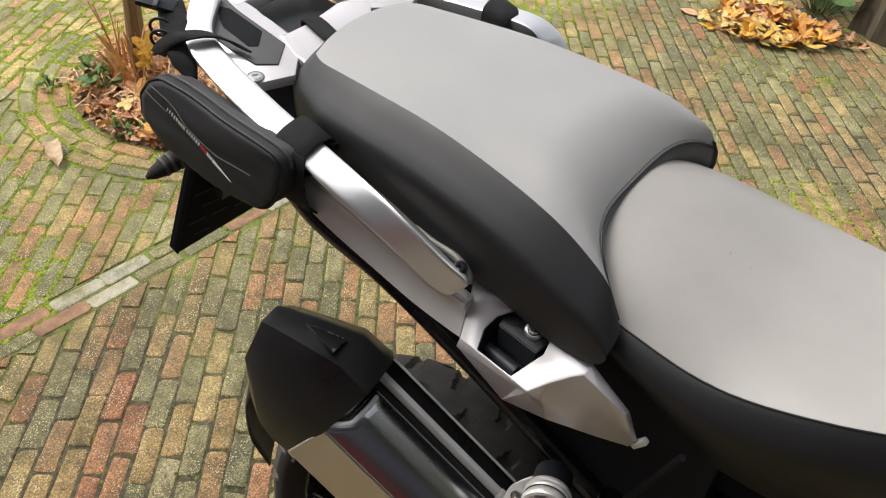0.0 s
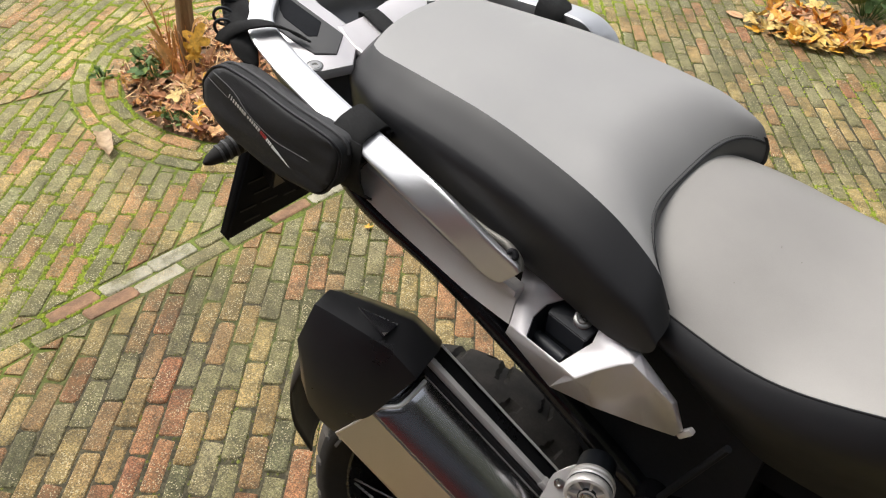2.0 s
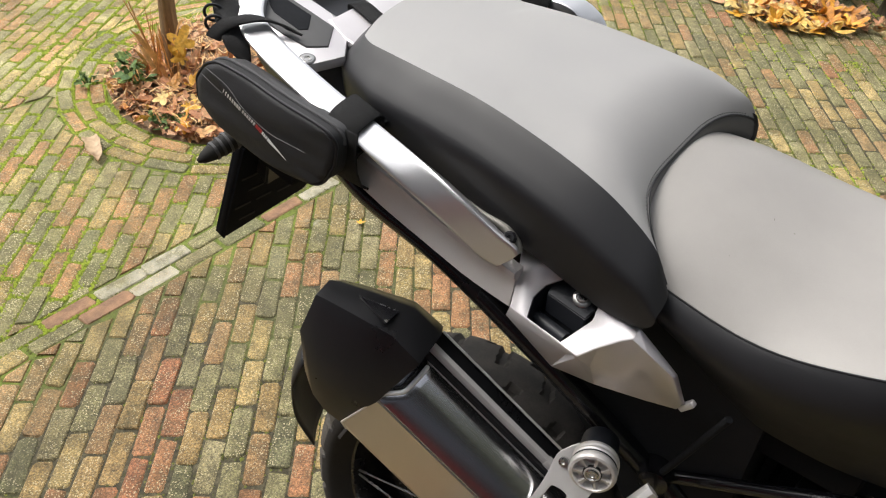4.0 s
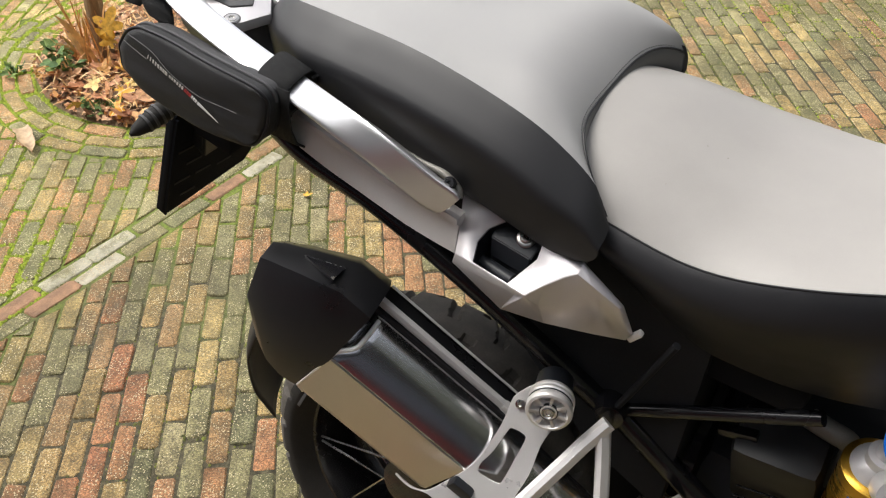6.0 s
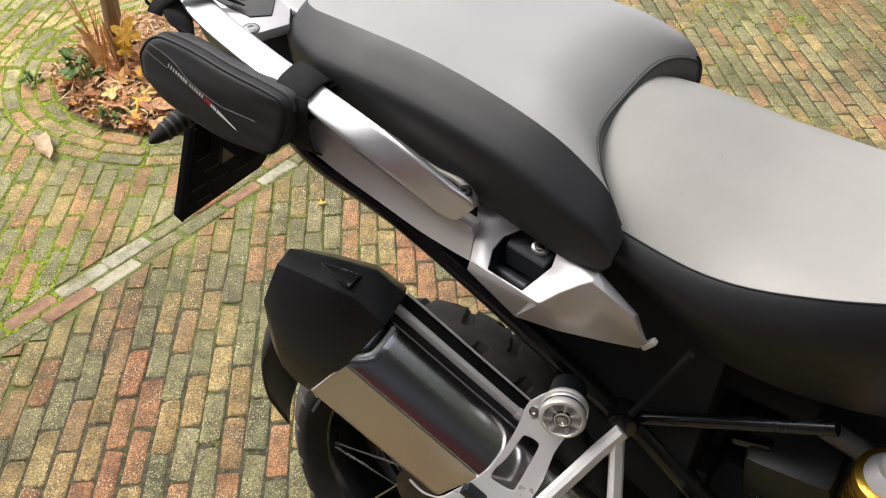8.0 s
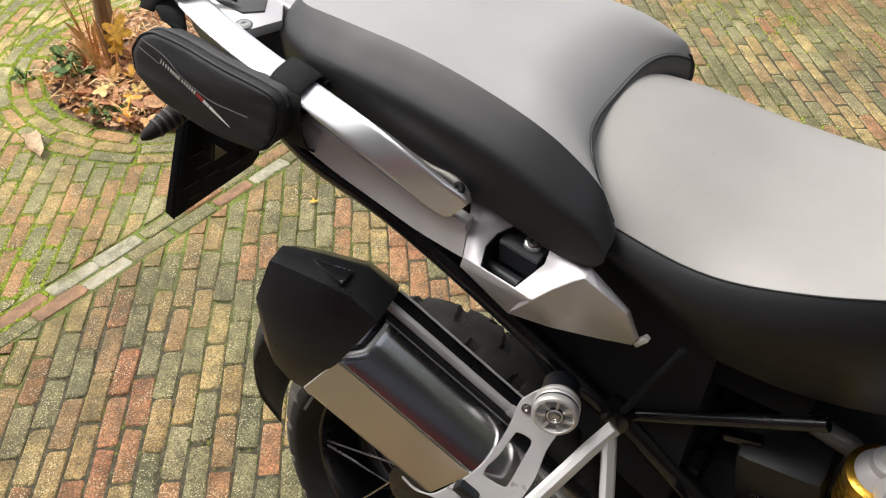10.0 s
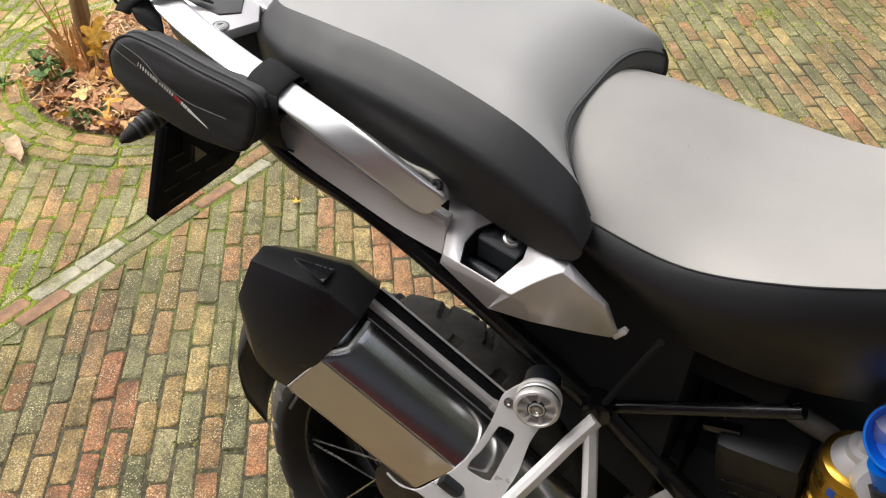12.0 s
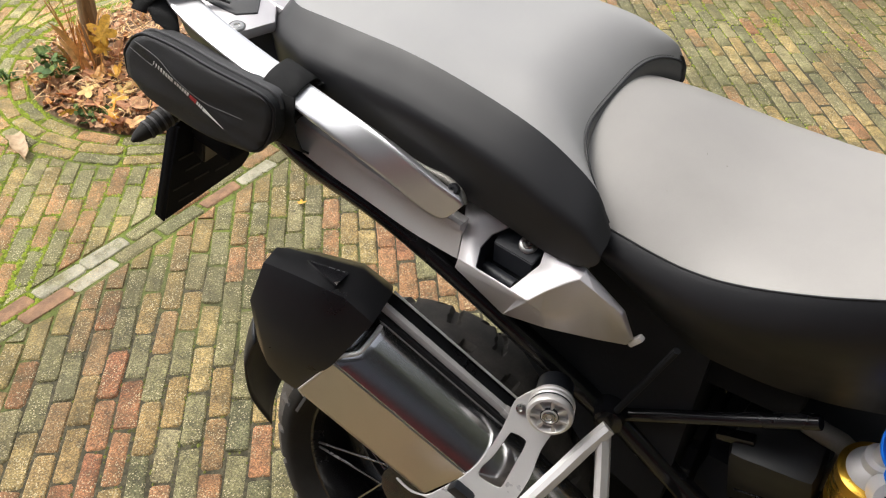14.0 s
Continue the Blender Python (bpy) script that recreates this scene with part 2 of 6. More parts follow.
edge_path = [pillion(i / NU, -1) for i in range(NU, 0, -1)] + [pillion(0, -1 + 2 * j / NV) for j in range(NV + 1)] + [pillion(i / NU, 1) for i in range(1, NU + 1)]


def skirt(path, widths, bottom, rows):
    """Sides that hang from a path round a seat: outward by widths, down to bottom."""
    rings = []
    for i, p in enumerate(path):
        t = path[min(i + 1, len(path) - 1)] - path[max(i - 1, 0)]
        out = Vector((-t.y, t.x, 0)).normalized() if t.xy.length > 1e-6 else Vector((0, -1, 0))
        if out.dot(Vector((0, p.y, 0))) < 0 and abs(p.y) > 0.06:
            out = -out
        if abs(p.y) <= 0.08 and out.x > 0:
            out = -out
        w, zb = widths(p) * (lerp(p.x, [0.16, 0.22, 0.28], [0.1, 0.45, 1.1]) if p.y > 0.06 else 1.0), bottom(p)
        nose = 0.019 * max(0.0, (p.x - 0.255) / 0.059) ** 1.5 if p.y < 0 else 0.0
        rings.append([Vector((p.x + nose * math.sin(math.pi * min(1.0, h) ** 0.8) ** 0.7, p.y, p.z)) + out * w * k + Vector((0, 0, (zb - p.z) * h)) for k, h in rows])
    return rings


ROWS = [(0, 0), (0.12, 0.03), (0.3, 0.085), (0.6, 0.175), (0.84, 0.25), (0.93, 0.29), (0.985, 0.34), (1.0, 0.4), (0.99, 0.5), (0.98, 0.6), (0.95, 0.73), (0.92, 0.85), (0.89, 0.94), (0.85, 1.0), (0.3, 1.03)]
sides = loft(skirt(edge_path, lambda p: lerp(p.x, [-0.2, -0.12, 0.1, 0.25, 0.314], [0.03, 0.05, 0.05, 0.045, 0.036]),
                   lambda p: lerp(p.x, [-0.2, 0, 0.126, 0.175, 0.22, 0.27, 0.30, 0.316], [1.0, 0.99, 0.988, 0.983, 0.974, 0.964, 0.965, 0.972]), ROWS), closed=False)
pillion_seat = part("passenger_seat", sides, BLACK_VINYL, bike, "black vinyl sides of the passenger seat")
part("seat_cover", top, GREY_VINYL, pillion_seat, "smooth light grey vinyl seat cover")
lip = [[pillion(u, -0.985 + 1.97 * j / NV) + Vector(o) for j in range(NV + 1)] for u, o in ((0.994, (0, 0, -0.0005)), (0.9955, (0, 0, 0.0006)), (1.0, (0.0006, 0, 0.0004)), (1.0, (0.0026, 0, -0.004)), (1.0, (0.004, 0, -0.02)), (1.0, (-0.002, 0, -0.045)), (1.0, (-0.012, 0, -0.09)))]
part("front_band", loft(lip, closed=False), DARK_VINYL, pillion_seat, "dark grey vinyl band below the front seam")
end = [[pillion(min(1.0, u), 0.965 + 0.035 * j / 8) + Vector(o) + Vector((0.0012, 0.0, 0.0008)) for j in range(9)] for u, o in ((0.985, (0, 0, 0)), (1.0, (0.001, 0, 0.0004)), (1.0, (0.0026, 0, -0.004)), (1.0, (0.004, 0, -0.02)), (1.0, (-0.002, 0, -0.045)), (1.0, (-0.012, 0, -0.09)))]
part("band_end", loft(end, closed=False), BLACK_VINYL, pillion_seat, "black vinyl end of the front band")
stitch = bmesh.new()
fine_arc = [pillion(0.992, -1 + 2 * j / 150) + Vector((0, 0, 0.0004)) for j in range(151)]
for a, b in zip(fine_arc[6:144:2], fine_arc[7:145:2]):
    tube([a + Vector((-0.001, 0, 0.0008)), b + Vector((-0.001, 0, 0.0008))], 0.0006, 5, stitch)
part("stitching", stitch, STITCH, pillion_seat, "row of dark grey stitches along the front seam")
groove = [pillion(0.9965, -1 + 2 * j / 60) + Vector((0.0006, 0, 0.0008)) for j in range(61)]
part("seam_piping", tube(groove, 0.0014, 6), BLACK_VINYL, pillion_seat, "dark seam along the front edge")

canted(pillion_seat, *pillion_seat.children)
# rider seat
RX = [0.235, 0.308, 0.395, 0.455, 0.533, 0.6, 0.7, 0.95]
RY = [0.138, 0.145, 0.152, 0.155, 0.15, 0.137, 0.112, 0.09]
RZ = [1.01, 1.003, 0.996, 1.003, 1.024, 1.043, 1.07, 1.10]
RC = [1.066, 1.058, 1.040, 1.032, 1.036, 1.05, 1.077, 1.11]
RF = [0.15, 0.165, 0.168, 0.155, 0.122, 0.105, 0.09, 0.08]
RB = [0.95, 0.918, 0.872, 0.850, 0.845, 0.844, 0.85, 0.86]


def saddle(x, v):
    ys, zs, zc = (eased(x, RX, a) for a in (RF if v > 0 else RY, RZ, RC))
    return Vector((x, v * ys, zc + (zs - zc) * abs(v) ** lerp(x, [0.25, 0.4], [2.4, 3.0])))


xs = [0.235 + 0.715 * i / 44 for i in range(45)]
top = loft([[saddle(x, -1 + 2 * j / 28) for j in range(29)] for x in xs], closed=False)
bmesh.ops.smooth_vert(top, verts=[v for v in top.verts if not v.is_boundary], factor=0.5, use_axis_x=True, use_axis_y=True, use_axis_z=True)
side = bmesh.new()
for sgn in (-1, 1):
    rows = [(0, 0), (0.1, 0.02), (0.25, 0.07), (0.4, 0.14), (0.48, 0.21), (0.46, 0.29), (0.3, 0.43), (-0.05, 0.62), (-0.5, 0.82), (-0.85, 1.0), (-1.4, 1.02)]
    def behind(x, h):
        return max(x, 0.304 + 0.02 * h)
    loft([[saddle(behind(x, h), sgn) + Vector((0, sgn * (0.038 if sgn < 0 else 0.008) * k, (lerp(behind(x, h), RX, RB) - saddle(behind(x, h), sgn).z) * h)) for k, h in rows] for x in xs if x > 0.283], closed=False, bm=side)
rider_seat = part("rider_seat", side, BLACK_VINYL, bike, "black vinyl sides of the rider's seat")
part("seat_cover", top, GREY_VINYL_WARM, rider_seat, "light grey vinyl seat cover, slightly soiled, tinted warmer for its light")
part("seam_piping", tube([saddle(x, -1) + Vector((0, -0.001, 0)) for x in xs], 0.0011, 6), BLACK_VINYL, rider_seat)
for x, y, size, turn in ((0.3952, -0.0195, (0.0016, 0.0013, 0.0006), 0), (0.3691, -0.017, (0.0008, 0.0036, 0.0006), 25), (0.352, -0.092, (0.0012, 0.001, 0.0005), 0)):
    lift = saddle(x, y / lerp(x, RX, RY)).z
    part("dirt_speck", box((x, y, lift - 0.0001), size, 0.0002, pose(0, 0, 0, 0, 0, turn)), DULL_ALU, rider_seat, "tiny brown speck of dirt")

canted(rider_seat, *rider_seat.children)
# grab rails with their bent handles


def rail(outer, inner, thick):
    """A flat bar between its two upper edges, with a bent handle at the front end."""
    a, b = spline(outer, 5), spline(inner, 5)
    for _ in range(30):
        for e in (a, b):
            e[1:-12] = [(e[i - 1] + e[i] * 2 + e[i + 1]) / 4 for i in range(1, len(e) - 12)]
    rings, before = [], Vector((0, 0, 1))
    for i, (p, q) in enumerate(zip(a, b)):
        t = ((b[min(i + 1, len(b) - 1)] - b[max(i - 1, 0)]) + (a[min(i + 1, len(a) - 1)] - a[max(i - 1, 0)])).normalized()
        w = (q - p).normalized()
        nrm = w.cross(t).normalized()
        if nrm.dot(before) < 0:
            nrm = -nrm
        before = nrm
        th = lerp(i, [0, len(a) * 0.75, len(a) - 1], thick)
        loop = [p + w * 0.0035 + nrm * 0.0003, p + w * 0.001 - nrm * 0.0008, p - nrm * 0.003, p + w * 0.006 - nrm * th, p - nrm * (th + 0.002) + w * 0.010, q - nrm * (th + 0.002) - w * 0.004, q - nrm * th, q - nrm * 0.003, q - w * 0.001 - nrm * 0.0008, q - w * 0.0035 + nrm * 0.0003]
        loop += [q - w * 0.006 + nrm * 0.0004, q - w * 0.009 + nrm * 0.0004, p + w * 0.009 + nrm * 0.0004, p + w * 0.006 + nrm * 0.0004]
        rings.append(loop)
    return loft(rings)


NEAR_OUT = [(-0.4027, -0.1099, 1.1347), (-0.3682, -0.1498, 1.1259), (-0.3365, -0.184, 1.1176), (-0.3148, -0.1961, 1.1123), (-0.2108, -0.2135, 1.0858), (-0.1296, -0.2145, 1.0655), (-0.0959, -0.215, 1.056), (-0.0590, -0.2160, 1.0400), (-0.0121, -0.2120, 1.0175), (0.0263, -0.2080, 0.9982), (0.0655, -0.2050, 0.9799), (0.0922, -0.2020, 0.9639), (0.1174, -0.1990, 0.9586), (0.1336, -0.1970, 0.9736)]
NEAR_IN = [(-0.3775, -0.0807, 1.1343), (-0.3434, -0.1218, 1.1256), (-0.326, -0.1455, 1.122), (-0.3104, -0.1545, 1.1172), (-0.2157, -0.1705, 1.093), (-0.1289, -0.1726, 1.0709), (-0.0915, -0.174, 1.0628), (-0.0337, -0.1810, 1.0523), (0.0138, -0.1880, 1.0441), (0.0590, -0.1940, 1.0307), (0.0932, -0.1970, 1.0157), (0.1211, -0.1970, 1.0062), (0.1402, -0.1960, 0.9991), (0.1474, -0.1960, 0.9922)]
FAR_OUT = [(-0.40, 0.120, 1.100), (-0.36, 0.165, 1.098), (-0.2878, 0.205, 1.096), (-0.1988, 0.215, 1.102), (-0.116, 0.215, 1.1132), (-0.0714, 0.215, 1.1168), (-0.0377, 0.215, 1.1186), (-0.0114, 0.213, 1.1129), (0.0073, 0.21, 1.0989), (0.0207, 0.205, 1.0837), (0.0323, 0.2, 1.0587)]
FAR_IN = [(-0.38, 0.095, 1.104), (-0.34, 0.13, 1.102), (-0.2553, 0.168, 1.101), (-0.1796, 0.175, 1.1076), (-0.0932, 0.175, 1.1148), (-0.0477, 0.175, 1.1176), (-0.0307, 0.176, 1.1146), (-0.0185, 0.177, 1.1058), (-0.0117, 0.178, 1.0949), (-0.0053, 0.178, 1.0797), (0.0017, 0.178, 1.0555)]
for sgn, edges, thick in ((-1, (NEAR_OUT, NEAR_IN), [0.012, 0.009, 0.004]), (1, (FAR_OUT, FAR_IN), [0.018, 0.026, 0.016])):
    grab = part("grab_rail", rail(*edges, thick), SILVER_PAINT, bike, "silver painted grab rail with a bent handle")
    shift = Vector((0, 0, 0)) if sgn < 0 else Vector((-0.13, 0.03, 0.066))
    arm = [Vector((x, sgn * y, z)) + shift for x, y, z in [(0.049, 0.170, 1.009), (0.0795, 0.173, 1.004), (0.1138, 0.177, 1.004), (0.135, 0.182, 0.995), (0.142, 0.186, 0.985)]]
    part("rail_mount", tube(spline(arm, 5), [0.0025 + 0.003 * min(1.0, k / 10) for k in range(21)], 12), DULL_ALU, grab, "silver inner arm of the handle")
    c = Vector((0.1285, sgn * 0.187, 1.0015)) + shift
    part("mount_bolt", turned([(0.0, 0.0), (0.0085, 0.0), (0.0085, 0.003), (0.006, 0.005), (0.003, 0.005), (0.003, 0.002), (0, 0.002)], c, (0.1, sgn * 0.7, 0.7), 20), BLACK_PAINT, grab, "black socket-head bolt")

# luggage rack: two side plates with rubber pads, joined by crossbars


def flat(u, v, d):
    return Vector((u, v, d - 0.14 * (u + 0.2)))


rack = part("luggage_rack", prism([(-0.254, -0.059), (-0.235, -0.072), (-0.2, -0.116), (-0.220, -0.165), (-0.31, -0.150), (-0.42, -0.100), (-0.45, -0.09), (-0.42, -0.052), (-0.334, -0.053), (-0.306, -0.062)], flat, 1.074, 1.089, 0.004), SATIN_ALU, bike, "silver cast luggage rack plate")
rack_left = part("luggage_rack", prism([(u, -v) for u, v in [(-0.254, -0.059), (-0.235, -0.072), (-0.2, -0.116), (-0.220, -0.165), (-0.31, -0.150), (-0.42, -0.100), (-0.45, -0.09), (-0.42, -0.052), (-0.334, -0.053), (-0.306, -0.062)]], flat, 1.074, 1.089, 0.004), SATIN_ALU, bike, "silver cast luggage rack plate")
part("crossbar", prism([(-0.272, -0.075), (-0.261, -0.022), (-0.274, 0.042), (-0.257, 0.095), (-0.211, 0.044), (-0.198, -0.021), (-0.207, -0.092), (-0.23, -0.087)], flat, 1.066, 1.0905, 0.004), SATIN_ALU, rack)
part("crossbar", prism([(-0.42, -0.062), (-0.36, -0.068), (-0.35, 0.068), (-0.42, 0.062), (-0.435, 0)], flat, 1.07, 1.0905, 0.005), SATIN_ALU, rack)
for sgn, owner in ((-1, rack), (1, rack_left)):
    pad = [(-0.326, 0.142), (-0.288, 0.143), (-0.247, 0.141), (-0.228, 0.119), (-0.253, 0.082), (-0.305, 0.08), (-0.346, 0.078), (-0.395, 0.068), (-0.402, 0.09), (-0.37, 0.115)]
    part("rubber_pad", prism([(u, sgn * v) for u, v in pad], flat, 1.08, 1.0915, 0.002), PAD_RUBBER, owner, "dark grey rubber pad, its slot drawn as a black piece")
    # no hole is cut; a flush black piece paints the slot's shade
    slot = [(-0.348, 0.111), (-0.372, 0.092), (-0.356, 0.084), (-0.291, 0.087), (-0.271, 0.113), (-0.279, 0.123), (-0.331, 0.119)]
    part("pad_slot", prism([(u, sgn * v) for u, v in slot], flat, 1.08, 1.0925, 0.0006), VOID, owner, "flat black piece standing in for the slot's shade")
    c = flat(-0.230, sgn * 0.157, 1.0893)
    # dark disc paints the shade round the bolt head; the plate has no recess
    part("bolt_recess", turned([(0.0115, -0.001), (0.0115, 0.0003), (0.0, 0.0003)], c, (0.14, 0, 1), 28), PAD_RUBBER, owner, "dark disc standing in for the shade round the bolt")
    part("rack_bolt", turned([(0, 0), (0.0095, 0), (0.0095, 0.0008), (0.0088, 0.0012), (0.0068, 0.0013), (0.0068, 0.002), (0.004, 0.002), (0.0036, 0.0004), (0, 0.0004)], c, (0.14, 0, 1), 28), BOLT_STEEL, owner, "steel socket-head bolt with a washer")

canted(rack, rack_left, *rack.children, *rack_left.children)

# tail under the rack
tail = bmesh.new()
rings = []
for x, hw, zt, zb in [(-0.17, 0.13, 1.06, 0.93), (-0.25, 0.125, 1.075, 0.93), (-0.35, 0.105, 1.085, 0.93), (-0.43, 0.075, 1.085, 0.95), (-0.475, 0.05, 1.07, 0.98)]:
    rings.append([Vector((x, s * hw * k, zb + (zt - zb) * h)) for s, k, h in [(-1, 0.75, 0), (-1, 1, 0.3), (-1, 1, 0.8), (-1, 0.8, 1), (1, 0.8, 1), (1, 1, 0.8), (1, 1, 0.3), (1, 0.75, 0)]])
tail_unit = part("tail_unit", loft(rings), BLACK_PLASTIC, bike, "black plastic tail under the rack")

# number plate carrier, seen from its inner side
PLN = Vector((-0.574 + 0.469, 0, 0.558 - 0.821)).normalized()
PLB = Vector((-0.469, 0, 0.821))
PLO = PLN.cross(Vector((0, 1, 0))).normalized()


def plate_at(u, v, d):
    return PLB + PLN * u + Vector((0, v, 0)) + PLO * d


plate_outline = [(-0.01, -0.095), (0.0, -0.105), (0.26, -0.105), (0.281, -0.09), (0.281, 0.12), (0.26, 0.135), (0.0, 0.135), (-0.01, 0.125)]
number_plate = part("plate_carrier", prism(plate_outline, plate_at, -0.006, 0.006, 0.002), PLATE_BACK, bike, "black plastic number plate carrier, seen from its inner side")
for u0, v0 in [(0.04, -0.06), (0.1, -0.085), (0.09, -0.03), (0.15, -0.06), (0.19, -0.085), (0.2, -0.03), (0.24, -0.065), (0.13, 0.02), (0.06, 0.03), (0.22, 0.03)]:
    for d0 in (-0.0065, 0.0065):
        cut = prism([(u0, v0), (u0 + 0.006, v0), (u0 + 0.012, v0 + 0.04), (u0 + 0.006, v0 + 0.04)], plate_at, d0 - 0.001, d0 + 0.001, 0)
        part("slot", cut, DARK_VOID, number_plate)
part("rib", prism([(0.0, -0.104), (0.27, -0.104), (0.27, -0.1), (0.0, -0.1)], plate_at, -0.012, 0.012, 0.001), PLATE_BACK, number_plate)
arm = loft([[Vector((x + dx, s * w, z + dz)) for s, dx, dz in [(-1, -0.02, 0.02), (1, -0.02, 0.02), (1, 0.02, -0.02), (-1, 0.02, -0.02)]] for x, w, z in [(-0.36, 0.06, 0.955), (-0.43, 0.05, 0.87), (-0.475, 0.055, 0.80), (-0.5, 0.05, 0.72)]])
bmesh.ops.bevel(arm, geom=arm.edges[:], offset=0.004, segments=2, affect='EDGES')
part("carrier_housing", box((-0.408, 0.0, 0.845), (0.09, 0.15, 0.16), 0.012, pose(0, 0, 0, 0, 12, 0)), PLATE_BACK, number_plate, "black plastic housing behind the plate")
part("carrier_arm", arm, BLACK_PLASTIC, number_plate, "black plastic arm of the plate carrier")
for sgn in (-1, 1):
    a, b = Vector((-0.425, sgn * 0.06, 0.885)), Vector((-0.449, sgn * 0.203, 0.850))
    stalk = part("turn_signal", tube([a, a.lerp(b, 0.35), a.lerp(b, 0.6), a.lerp(b, 0.8), a.lerp(b, 0.93), b], [0.014, 0.0165, 0.0175, 0.0145, 0.0095, 0.003], 16), RUBBER, bike, "black rubber turn signal stalk with ribs")
    for k in range(7):
        s = 0.30 + 0.082 * k
        r = lerp(s, [0, 0.35, 0.6, 0.8, 0.93], [0.014, 0.0165, 0.0175, 0.0145, 0.0095])
        part("rib", turned([(r - 0.001, -0.0032), (r + 0.0014, -0.0024), (r + 0.0016, 0.0018), (r - 0.001, 0.0026)], a.lerp(b, s), b - a, 18), PAD_RUBBER, stalk)

# side beam and subframe tubes
for sgn in (-1, 1):
    upper = spline([(-0.104, -0.190, 1.015), (-0.083, -0.190, 1.009), (-0.032, -0.190, 0.994), (0.011, -0.190, 0.980), (0.064, -0.190, 0.966), (0.119, -0.190, 0.961), (0.144, -0.190, 0.956)], 3)
    lower = spline([(-0.140, -0.178, 0.966), (-0.115, -0.178, 0.956), (-0.062, -0.178, 0.937), (-0.009, -0.178, 0.922), (0.060, -0.178, 0.903), (0.108, -0.178, 0.895), (0.134, -0.178, 0.892)], 3)
    lower = [q + Vector((0.012, -0.022, 0.018)) for q in lower]
    rings, lips = [], []
    for a, b in zip(upper, lower):
        row = [a + Vector((0, 0.016, 0.001)), a + Vector((0, 0.003, 0.001)), a, a.lerp(b, 0.2) + Vector((0, 0.003, 0)), a.lerp(b, 0.93), b, b + Vector((0, 0.004, -0.003)), b + Vector((0, 0.02, 0))]
        rings.append([Vector((c.x, -sgn * c.y, c.z)) for c in row])
        row = [a + Vector((0, 0.003, 0.002)), a + Vector((0, -0.003, 0.0015)), a.lerp(b, 0.13) + Vector((0, -0.003, 0)), a.lerp(b, 0.17) + Vector((0, 0.002, 0)), a + Vector((0, 0.012, -0.003))]
        lips.append([Vector((c.x, -sgn * c.y, c.z)) for c in row])
    beam = part("side_beam", loft(rings), CAST_ALU, bike, "silver cast beam under the grab rail", angle=25)
    part("beam_lip", loft(lips), SATIN_ALU, beam, angle=25)
    t1 = [(-0.2, sgn * 0.15, 0.955), (-0.111, sgn * 0.17, 0.934), (0.009, sgn * 0.165, 0.896), (0.14, sgn * 0.155, 0.826), (0.243, sgn * 0.14, 0.752), (0.36, sgn * 0.12, 0.664)]
    part("frame_tube", tube(spline(t1, 5), 0.0165), BLACK_PAINT, bike, "black painted frame tube")
    part("frame_tube", tube([(0.371, sgn * 0.12, 0.676), (0.60, sgn * 0.12, 0.829)], 0.0095), BLACK_PAINT, bike, "black painted frame tube")
    part("frame_tube", tube([(0.36, sgn * 0.115, 0.67), (0.52, sgn * 0.108, 0.553), (0.66, sgn * 0.1, 0.44)], 0.018), BLACK_PAINT, bike, "black painted frame tube")
    part("frame_node", turned([(0.012, -0.03), (0.022, -0.026), (0.024, 0.0), (0.02, 0.022), (0.01, 0.026)], (0.362, sgn * 0.125, 0.68), (0.2, sgn * 1, 0.1), 24), BLACK_PAINT, bike, "black frame joint")
    part("brace", tube([(0.37, sgn * 0.135, 0.695), (0.425, sgn * 0.15, 0.87)], 0.005, 8), DARK_VOID, bike)
part("under_seat_panel", box((0.39, 0.0, 0.82), (0.38, 0.18, 0.10), 0.02), VOID, bike, "black inner panel under the seats")
part("inner_fender", loft([[Vector((x, s * 0.115, z)) for s, z in [(-1, zb), (-1, zt), (1, zt), (1, zb)]] for x, zb, zt in [(-0.2, 0.9, 1.0), (0.0, 0.84, 1.02), (0.2, 0.72, 1.0), (0.34, 0.56, 0.97), (0.46, 0.5, 0.9)]]), DARK_VOID, bike, "black inner mudguard under the seat")
engine = box((0.68, 0.07, 0.42), (0.4, 0.3, 0.42), 0.05)
# flat black slab added to hide the bright ground behind the bike
part("drive_housing", box((0.70, 0.17, 0.48), (1.1, 0.03, 0.94), 0.012), VOID, bike, "flat black filler panel that closes the view through the bike")
part("gearbox", engine, DARK_VOID, bike, "dark gearbox casing behind the engine")

# silver cover at the seat's lower corner, with a black pocket and a bolt
CV = {k: Vector(v) for k, v in {"a": (0.1245, -0.1474, 0.9704), "a2": (0.144, -0.1856, 0.9413), "b": (0.1535, -0.2109, 0.9217), "d": (0.2571, -0.2239, 0.9181), "d1": (0.2733, -0.2087, 0.9312), "d2": (0.293, -0.1937, 0.9443), "e": (0.3035, -0.189, 0.951), "f": (0.305, -0.178, 0.9585),
      "k": (0.2636, -0.1634, 0.9665), "m": (0.1775, -0.1525, 0.9697), "b0": (0.1462, -0.205, 0.8991), "b1": (0.1823, -0.205, 0.88), "c": (0.2265, -0.2115, 0.872), "c2": (0.2393, -0.2135, 0.9), "x1": (0.2669, -0.2033, 0.8929), "x2": (0.2927, -0.1968, 0.8996), "g1": (0.3249, -0.1888, 0.9418), "g2": (0.3576, -0.1806, 0.9189),
      "h": (0.3744, -0.1764, 0.8804), "i": (0.3713, -0.1772, 0.8713), "j": (0.336, -0.186, 0.8673), "l": (0.2763, -0.2009, 0.864), "h2": (0.377, -0.171, 0.88), "g3": (0.359, -0.173, 0.919)}.items()}
